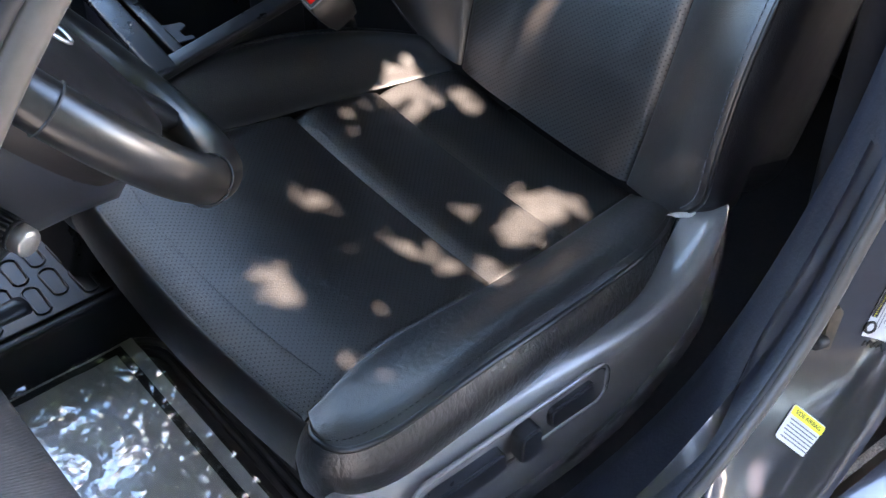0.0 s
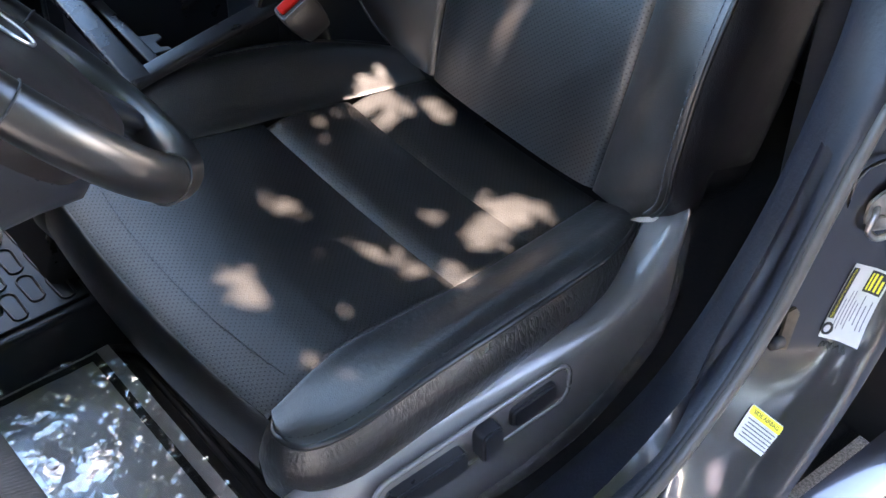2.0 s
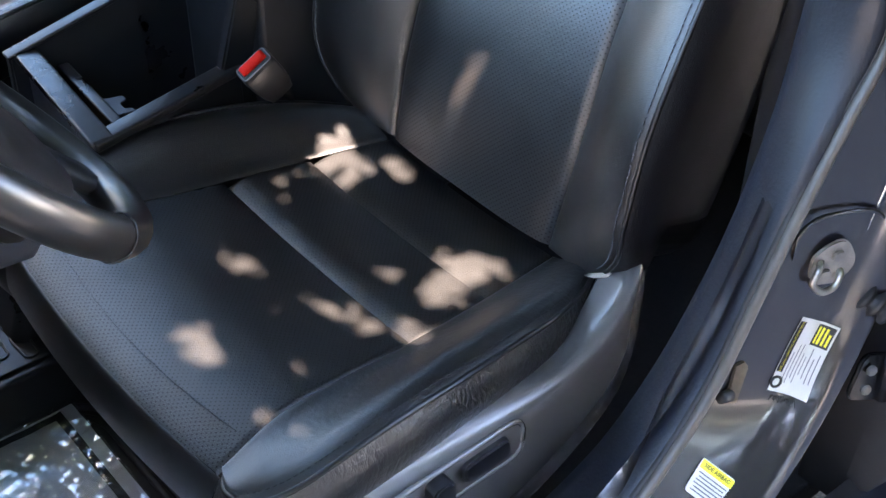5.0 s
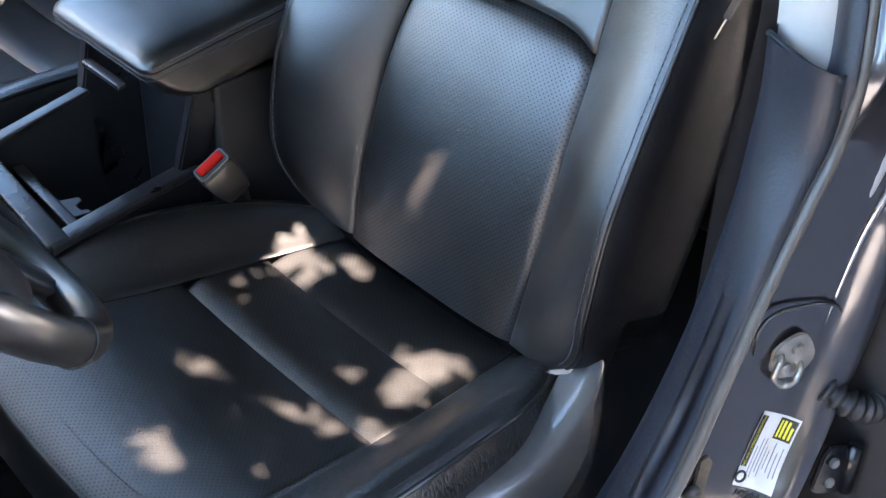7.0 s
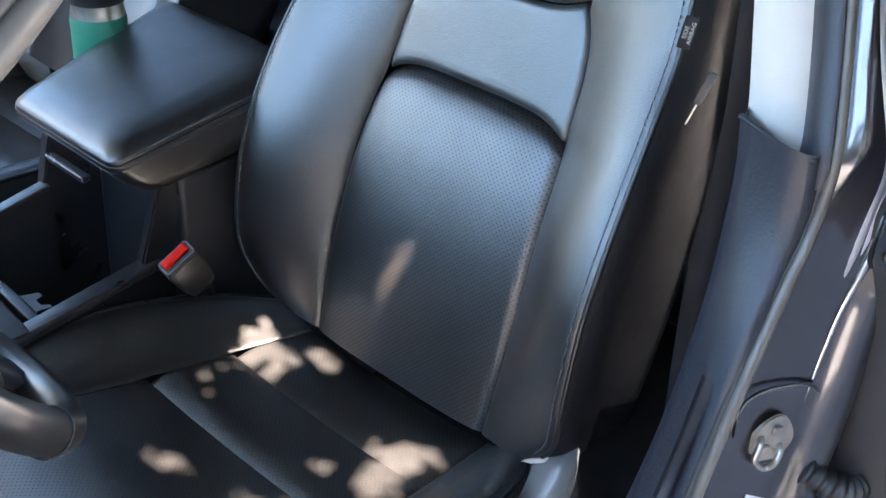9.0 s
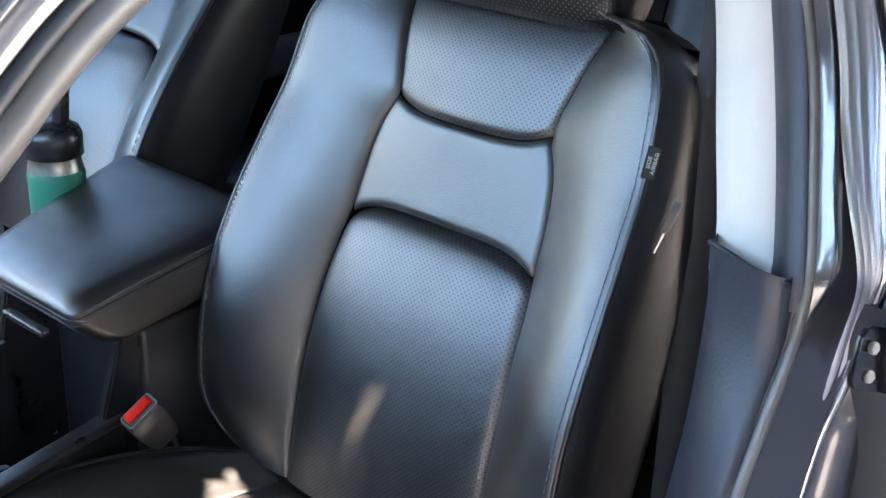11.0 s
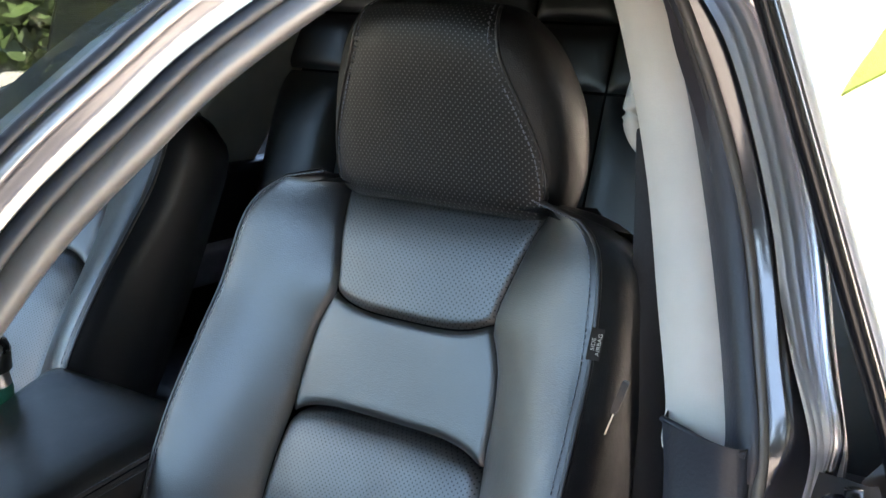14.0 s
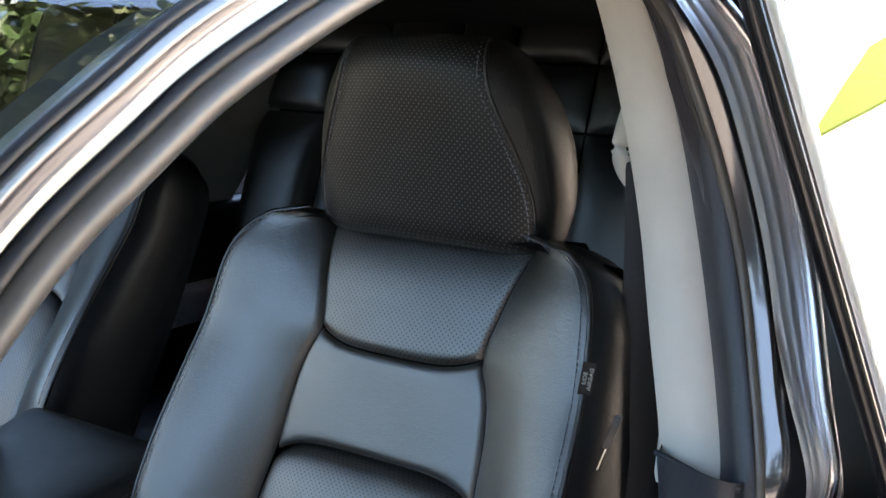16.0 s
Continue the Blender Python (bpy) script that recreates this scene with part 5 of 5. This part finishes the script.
def decal(name, x, y, w, h_, lift, mat, lab):
    nx, ny = max(1, round(w / 0.006)), max(1, round(h_ / 0.006))
    vs = [stuck(x - w / 2 + w * a / nx, y - h_ / 2 + h_ * c / ny, lift) for c in range(ny + 1) for a in range(nx + 1)]
    fs = [(c * (nx + 1) + a, c * (nx + 1) + a + 1, (c + 1) * (nx + 1) + a + 1, (c + 1) * (nx + 1) + a) for c in range(ny) for a in range(nx)]
    return raw(name, vs, fs, mat, label, lab)


decal("card", 0, 0, 0.096, 0.050, 0.0010, WHITE, "white label")
decal("heading_bar", 0.010, 0.0205, 0.066, 0.0085, 0.0016, INK, "black heading bar")
head_text = words("heading", "TIRE AND LOADING INFORMATION", 0.0040, Matrix.Translation((0.010, 0.0205, 0)), YELLOW, label, "yellow heading")
for v in head_text.data.vertices:
    v.co = stuck(v.co.x, v.co.y, 0.0021)
decal("warning_block", 0.031, -0.012, 0.028, 0.021, 0.0016, INK, "black block")
for i in range(4):
    decal("yellow_bar", 0.031 - 0.003 * (i == 3), -0.0050 - 0.0046 * i, 0.022 - 0.006 * (i == 3), 0.0026, 0.0021, YELLOW, "yellow print bar")
for i in range(8):
    w = (0.036, 0.050, 0.044, 0.05)[i % 4]
    decal("print_bar", -0.014 + 0.004 * (i % 3), 0.0125 - 0.0046 * i, w - (0.012 if i > 2 else 0), 0.0011, 0.0016, GREYINK, "grey print line")
ringp = [stuck(-0.036 + 0.0065 * math.cos(a), 0.0185 + 0.0065 * math.sin(a), 0.0016) for a in [2 * math.pi * k / 16 for k in range(17)]]
tube("round_mark", ringp, 0.0014, INK, label, "black round mark", n=5)
scribble = thing("pen_mark", (0.06, -0.46, 0.575), "small handwritten black pen marks below the tyre label", "pen mark")
for i in range(6):
    x = -0.056 + 0.0009 * (i % 2)
    y = 0.016 - 0.0058 * i
    tube("stroke", [stuck(x + 0.004 * math.sin(k * 1.1 + i), y - 0.0018 + 0.0009 * k, 0.0006) for k in range(6)], 0.0007, INK, scribble, n=5)

yp, yn = from_side((0.0005, -0.4345, 0.4895))
yx = Vector((0.022, -0.030, -0.026))
yx -= yn * yx.dot(yn)
ye_m = axes(yp + yn * 0.0015, yx, yn.cross(yx))
airbag = thing("airbag_label", (0.0, -0.434, 0.485), "white label with a yellow heading band on the sill", "label")
slab("card", round_rect(0.043, 0.036, 0.003), 0.0006, ye_m, WHITE, airbag, "white label")
slab("heading_band", round_rect(0.041, 0.009, 0.001, 1), 0.0002, ye_m @ Matrix.Translation((0, 0.0125, 0.0009)), YELLOW, airbag, "yellow heading band")
words("heading", "SIDE AIRBAG", 0.0058, ye_m @ Matrix.Translation((0, 0.0125, 0.0014)), INK, airbag, "black heading")
for i in range(6):
    slab("print_bar", round_rect((0.036, 0.032, 0.035)[i % 3], 0.0012, 0.0002, 1), 0.0002, ye_m @ Matrix.Translation((0, 0.0045 - 0.0036 * i, 0.0009)), GREYINK, airbag, "grey print line")

switch = thing("door_switch", (-0.045, -0.452, 0.66), "small worn bracket with a black rubber button", "door switch")
wp, wn2 = from_side((-0.030, -0.452, 0.668))
wx = Vector((0.35, 0, 0.95))
wx -= wn2 * wx.dot(wn2)
swm = axes(wp, wx, wn2.cross(wx))
slab("bracket", [(-0.02, -0.006), (0.018, -0.007), (0.024, 0.0), (0.018, 0.008), (-0.004, 0.007), (-0.02, 0.010)], 0.004, swm, plain("rusty_bracket", (0.12, 0.095, 0.07), 0.45, 0.6, 0.5), switch, "worn bracket", 0.0012)
tube("button", [swm @ Vector(p) for p in ((-0.012, 0.004, 0.003), (-0.013, 0.012, 0.008), (-0.014, 0.018, 0.011))], lambda s: 0.0062 - 0.001 * s, RUBBER, switch, "black rubber button", n=14)

hinge = thing("rear_door_hinge", (0.13, -0.50, 0.63), "dark steel hinge and check strap of the rear door", "door hinge")
slab("hinge_leaf", round_rect(0.05, 0.055, 0.012), 0.006, axes((0.128, -0.500, 0.618), (0.9, -0.3, -0.3), (0.1, 0.1, 1)), GLOSSBLACK, hinge, "painted hinge leaf", 0.002)
tube("hinge_pin", [(0.138, -0.512, 0.59), (0.138, -0.512, 0.65)], 0.008, GLOSSBLACK, hinge, n=12)
for z in (0.607, 0.633):
    slab("hinge_bolt", [(0.006 * math.cos(k * math.pi / 3), 0.006 * math.sin(k * math.pi / 3)) for k in range(6)], 0.005, axes((0.118, -0.503, z), (0.9, -0.3, -0.3), (0.1, 0.1, 1)), STEEL, hinge, "", 0.001)
copy_thing(hinge, Matrix.Translation((0.118, -0.508, 0.985)))
boot = thing("cable_boot", (0.11, -0.50, 0.70), "ribbed black rubber cable boot at the rear door", "cable boot")
path = spline([(0.112, -0.478, 0.716), (0.128, -0.505, 0.700), (0.150, -0.515, 0.694), (0.170, -0.505, 0.70)], 14)
tube("bellows", path, lambda s: 0.012 + 0.0035 * math.sin(s * 2 * math.pi * 9), RUBBER, boot, n=14)

# ---------- seat belt ----------
lap_belt = thing("seat_belt", (0.2, -0.26, 0.6), "black seat belt hanging from the pillar with its metal tongue", "seat belt")
bp = spline([(0.285, -0.218, 1.275), (0.262, -0.232, 1.20), (0.235, -0.247, 1.10), (0.222, -0.252, 1.0), (0.215, -0.256, 0.85), (0.20, -0.265, 0.6), (0.19, -0.28, 0.40)], 6)
loft("webbing", [[p + Vector((0.0, 0, 0)) + d for d in (Vector((-0.001, -0.002, 0)), Vector((0.022, -0.018, 0)), Vector((0.044, -0.030, 0)), Vector((0.045, -0.0285, 0)), Vector((0.023, -0.0165, 0)), Vector((0.001, 0.0, 0)))] for p in bp], WEB, lap_belt, "black woven webbing", ring=True)
tube("belt_guide", spline([(0.305, -0.222, 1.330), (0.292, -0.218, 1.300), (0.286, -0.214, 1.265), (0.292, -0.220, 1.238), (0.305, -0.232, 1.222)], 5), lambda s: 0.008 + 0.005 * math.sin(math.pi * s), GREYTRIM, lap_belt, "pale grey belt guide", n=14, flat=0.8)
tg = axes((0.142, -0.290, 1.012), (0.20, -0.27, 0.9), (0.9, 0.3, 0.1)) @ Matrix.Scale(0.58, 4)
slab("tongue_grip", [(-0.004, -0.004), (0.012, -0.007), (0.040, -0.006), (0.056, -0.003), (0.056, 0.004), (0.040, 0.008), (0.012, 0.009), (-0.004, 0.006)], 0.012, tg, SATIN, lap_belt, "black tongue grip", 0.002)
slab("tongue", round_rect(0.042, 0.010, 0.003), 0.0025, tg @ Matrix.Translation((-0.020, 0.001, 0.004)), STEEL, lap_belt, "bright metal tongue", 0.0006)

# ---------- bottle beside the console ----------
bottle = thing("water_bottle", (0.02, 0.56, 0.62), "green insulated bottle with a black lid and steel neck", "bottle")


def turned(name, prof, at, mat, parent, lab, n=32):
    vs = [Vector(at) + Vector((r * math.cos(2 * math.pi * k / n), r * math.sin(2 * math.pi * k / n), z)) for r, z in prof for k in range(n)]
    fs = [(j * n + k, j * n + (k + 1) % n, (j + 1) * n + (k + 1) % n, (j + 1) * n + k) for j in range(len(prof) - 1) for k in range(n)]
    return raw(name, vs, fs, mat, parent, lab)


BA = (0.018, 0.563, 0.615)
turned("flask", [(0.0, 0.0), (0.034, 0.0), (0.037, 0.004), (0.037, 0.253), (0.0375, 0.268), (0.036, 0.274)], BA, GREEN, bottle, "green powder-coated flask")
slab("flask_mark", round_rect(0.010, 0.014, 0.002), 0.0006, axes(Vector(BA) + Vector((-0.0262, -0.0262, 0.222)), (0.7, -0.7, 0), (0, 0, 1)), WHITE, bottle, "plain white mark")
turned("neck", [(0.036, 0.274), (0.0355, 0.278), (0.034, 0.286), (0.034, 0.294)], BA, STEEL, bottle, "bare steel neck")
turned("lid", [(0.034, 0.292), (0.038, 0.294), (0.038, 0.320), (0.034, 0.330), (0.02, 0.338), (0.0, 0.340)], BA, SATIN, bottle, "black screw lid")
box("carry_loop", (0.022, 0.014, 0.062), (0.030, 0.556, 0.978), SATIN, bottle, "upright black spout handle", 0.004, (0, 8, 20))

# ---------- shade tree and planting ----------
tree = thing("shade_tree", (-1.7, -4.6, 0), "leafy tree whose crown shades the car", "tree")
BARK = plain("grey_bark", (0.12, 0.09, 0.07), 0.9, scale=12, bump=0.8)


def leaf_material(name, lo, hi):
    k = Mat(name, lo, 0.5)
    k.color(k.mix(k.ramp(k.noise(2.5, 3, 0.6), 0.3, 0.7), lo, hi))
    k.set("Subsurface Weight", 0.0)
    return k.m


DARKLEAF = leaf_material("dark_green_leaves", (0.014, 0.026, 0.007), (0.030, 0.048, 0.014))
LEAF = leaf_material("green_leaves", (0.032, 0.058, 0.012), (0.065, 0.10, 0.022))
tube("trunk", spline([(-1.7, -4.6, 0), (-1.65, -4.5, 0.9), (-1.6, -4.4, 1.8), (-1.4, -3.9, 2.6), (-1.1, -3.0, 3.3)], 5), lambda s: 0.14 * (1 - 0.7 * s), BARK, tree, "grey trunk", n=12)
rng = random.Random(7)
CROWN = Vector((-0.75, -1.85, 3.0))
for i in range(9):
    a = 2 * math.pi * i / 9 + (0.62 if i == 2 else 0.0)
    tip = CROWN + Vector((1.4 * math.cos(a), 1.4 * math.sin(a), rng.uniform(-0.2, 0.3)))
    tube("limb", spline([(-1.45, -4.0, 2.0 + 0.1 * i), CROWN.lerp(tip, 0.35), tip], 5), lambda s: 0.035 * (1 - 0.85 * s), BARK, tree, n=8)
# places inside the car that the sun reaches through gaps of the crown: x, y, z and the gap's radius
GAPS = [(-0.02, 0.187, 0.593, 0.017), (-0.058, 0.156, 0.595, 0.021), (-0.034, 0.118, 0.593, 0.023), (-0.016, 0.136, 0.591, 0.012), (0.008, 0.098, 0.590, 0.015), (0.004, 0.066, 0.590, 0.010),
        (-0.112, 0.150, 0.60, 0.010), (-0.138, 0.12, 0.602, 0.007), (-0.07, -0.085, 0.596, 0.019), (-0.048, -0.117, 0.594, 0.023), (-0.005, -0.122, 0.59, 0.015), (-0.11, -0.15, 0.60, 0.017),
        (-0.132, -0.075, 0.602, 0.009), (-0.121, -0.12, 0.601, 0.013), (-0.178, -0.162, 0.606, 0.020), (-0.205, -0.150, 0.608, 0.011), (-0.208, -0.108, 0.608, 0.010), (-0.225, -0.066, 0.61, 0.016),
        (-0.347, -0.036, 0.62, 0.013), (-0.311, -0.012, 0.617, 0.007), (-0.381, -0.062, 0.623, 0.011), (-0.367, -0.093, 0.622, 0.012), (-0.374, -0.036, 0.623, 0.006), (-0.340, -0.064, 0.621, 0.003), (-0.269, 0.047, 0.614, 0.013), (-0.252, 0.026, 0.612, 0.014), (-0.238, 0.006, 0.611, 0.010), (-0.369, -0.179, 0.63, 0.010), (-0.353, -0.222, 0.635, 0.006),
        (-0.43, 0.033, 0.628, 0.012), (-0.303, -0.135, 0.617, 0.009), (-0.375, 0.056, 0.623, 0.007), (-0.425, -0.043, 0.627, 0.008), (-0.27, -0.03, 0.613, 0.007), (0.076, 0.028, 0.766, 0.004), (0.070, 0.034, 0.746, 0.006), (0.061, 0.043, 0.718, 0.006), (0.052, 0.053, 0.690, 0.004), (0.070, 0.010, 0.744, 0.004), (0.060, 0.022, 0.716, 0.004), (-0.489, 0.13, 0.342, -0.003), (-0.525, 0.1, 0.342, -0.002), (-0.487, 0.07, 0.342, -0.003), (-0.455, 0.045, 0.342, -0.003), (-0.52, 0.17, 0.342, -0.002), (-0.47, 0.165, 0.342, -0.003), (-0.56, 0.13, 0.342, -0.002), (-0.545, 0.06, 0.342, -0.002), (-0.5, 0.025, 0.342, -0.002), (-0.58, 0.09, 0.342, -0.002), (-0.10, -0.393, 0.45, 0.020), (-0.084, -0.295, 0.45, 0.010), (-0.012, -0.29, 0.622, 0.002), (-0.03, -0.30, 0.60, 0.006)]


def leaves(name, count, place, parent, mat, size, rng, keep=None):
    vs, fs = [], []
    while len(fs) < count:
        c = place(rng)
        if keep and not keep(c):
            continue
        a = Vector((rng.gauss(0, 1), rng.gauss(0, 1), rng.gauss(0, 0.6))).normalized()
        b = a.cross(Vector((rng.gauss(0, 1), rng.gauss(0, 1), rng.gauss(0, 1)))).normalized()
        s = size * rng.uniform(0.6, 1.3)
        k = len(vs)
        vs += [c - a * s, c - a * s * 0.2 + b * s * 0.42, c + a * s * 0.5 + b * s * 0.3, c + a * s, c + a * s * 0.5 - b * s * 0.3, c - a * s * 0.2 - b * s * 0.42]
        fs.append(tuple(range(k, k + 6)))
    ob = raw(name, vs, fs, mat, parent, "many small green leaves", smooth=False)
    return tagged(ob, kind="stuff")


def in_crown(r):
    while True:
        p = Vector((r.uniform(-1, 1), r.uniform(-1, 1), r.uniform(-1, 1)))
        if p.length < 0.86 + 0.5 * noise.noise(p.normalized() * 2.4 + CROWN):
            return CROWN + Vector((p.x * 2.0, p.y * 1.75, p.z * 0.5))


def open_to_sun(c):
    for x, y, z, r in GAPS:
        v = c - Vector((x, y, z))
        off = (v - SUN_DIR * v.dot(SUN_DIR))
        n = 0.72 + 1.1 * abs(noise.noise(off * 45 + Vector((x * 9, y * 9, 0))))
        if off.length < r * n + 0.0095:
            return False
    return True


leaves("crown", 85000, in_crown, tree, LEAF, 0.034, rng, open_to_sun)

# unseen extra crown, added to shade the ground and sky beside the door
def in_blocking_crown(r):
    while True:
        p = Vector((r.uniform(-1, 1), r.uniform(-1, 1), r.uniform(-1, 1)))
        if p.length < 0.86 + 0.5 * noise.noise(p.normalized() * 2.4 + CROWN):
            return Vector((-0.2, -5.3, 3.3)) + Vector((p.x * 3.2, p.y * 2.1, p.z * 0.6))


leaves("blocking_crown", 30000, in_blocking_crown, tree, LEAF, 0.065, rng)

# unseen trees, added to hold back sky light from the driver's side
belt = thing("blocking_tree_belt", (-4, -8, 0), "unseen tall dense green trees added to block sky light", "trees")


def in_belt(r):
    while True:
        x, z = r.uniform(-16, 5.0), r.uniform(0.2, 8.0)
        y = -7.8 + r.uniform(-1, 1) * (1.4 - 0.12 * z) + 6.5 * max(0.0, (-7 - x) / 9) ** 1.5
        if z < 6.4 + 1.6 * noise.noise(Vector((x * 0.5, 0, 0))) and noise.noise(Vector((x, y, z)) * 0.7) > -0.35:
            return Vector((x, y, z))


leaves("foliage", 50000, in_belt, belt, DARKLEAF, 0.13, rng)


ahead = thing("neighbour_tree", (-5.0, 4.2, 0), "leafy tree whose crown reaches over the bonnet", "tree")
tube("trunk", spline([(-5.0, 4.2, 0), (-4.9, 4.1, 1.4), (-4.4, 3.4, 2.6), (-3.4, 2.4, 3.5)], 5), lambda s: 0.15 * (1 - 0.7 * s), BARK, ahead, "grey trunk", n=12)
for i in range(7):
    a = 2 * math.pi * i / 7
    tube("limb", spline([(-4.3, 3.3, 2.6), (-3.0 + 0.6 * math.cos(a), 1.9 + 0.6 * math.sin(a), 3.45), (-2.5 + 1.5 * math.cos(a), 1.5 + 2.0 * math.sin(a), 3.6)], 5), lambda s: 0.04 * (1 - 0.85 * s), BARK, ahead, n=8)


def in_second_crown(r):
    while True:
        p = Vector((r.uniform(-1, 1), r.uniform(-1, 1), r.uniform(-1, 1)))
        if p.length < 0.86 + 0.5 * noise.noise(p.normalized() * 2.4 + CROWN):
            c = Vector((-1.5, 1.9, 4.05)) + Vector((p.x * 2.7, p.y * 2.5, p.z * 0.5))
            if c.x < -0.75 or c.y < 2.3:
                return c


leaves("crown", 26000, in_second_crown, ahead, LEAF, 0.085, rng)


def in_far_belt(r):
    while True:
        a = r.uniform(35, 200)
        d = 15 + r.uniform(-1.5, 1.5)
        p = Vector((d * math.cos(radians(a)), d * math.sin(radians(a)), r.uniform(0.1, 8.0)))
        if p.z < (5.4 if a < 105 else 3.3) + (2.0 if a < 105 else 0.8) * noise.noise(Vector((a * 0.09, 0, 5))) and noise.noise(p * 0.6) > -0.4:
            return p


far_trees = thing("far_tree_line", (4, 14, 0), "tall dark green trees beyond the drive", "trees")
leaves("foliage", 52000, in_far_belt, far_trees, DARKLEAF, 0.2, rng)
for i in range(16):
    a = radians(40 + 10 * i)
    tube("trunk", [(15 * math.cos(a), 15 * math.sin(a), 0), (15 * math.cos(a), 15 * math.sin(a) + 0.1, 2.0), (15 * math.cos(a) + 0.1, 15 * math.sin(a), 4.4 if i < 7 else 3.0)], lambda s: 0.14 * (1 - 0.7 * s), BARK, far_trees, n=8)
for i in range(7):
    tube("trunk", [(-13 + 2.8 * i, -7.9, 0), (-12.9 + 2.8 * i, -7.8, 2.2), (-12.7 + 2.8 * i, -7.9, 4.6)], lambda s: 0.13 * (1 - 0.7 * s), BARK, belt, n=8)
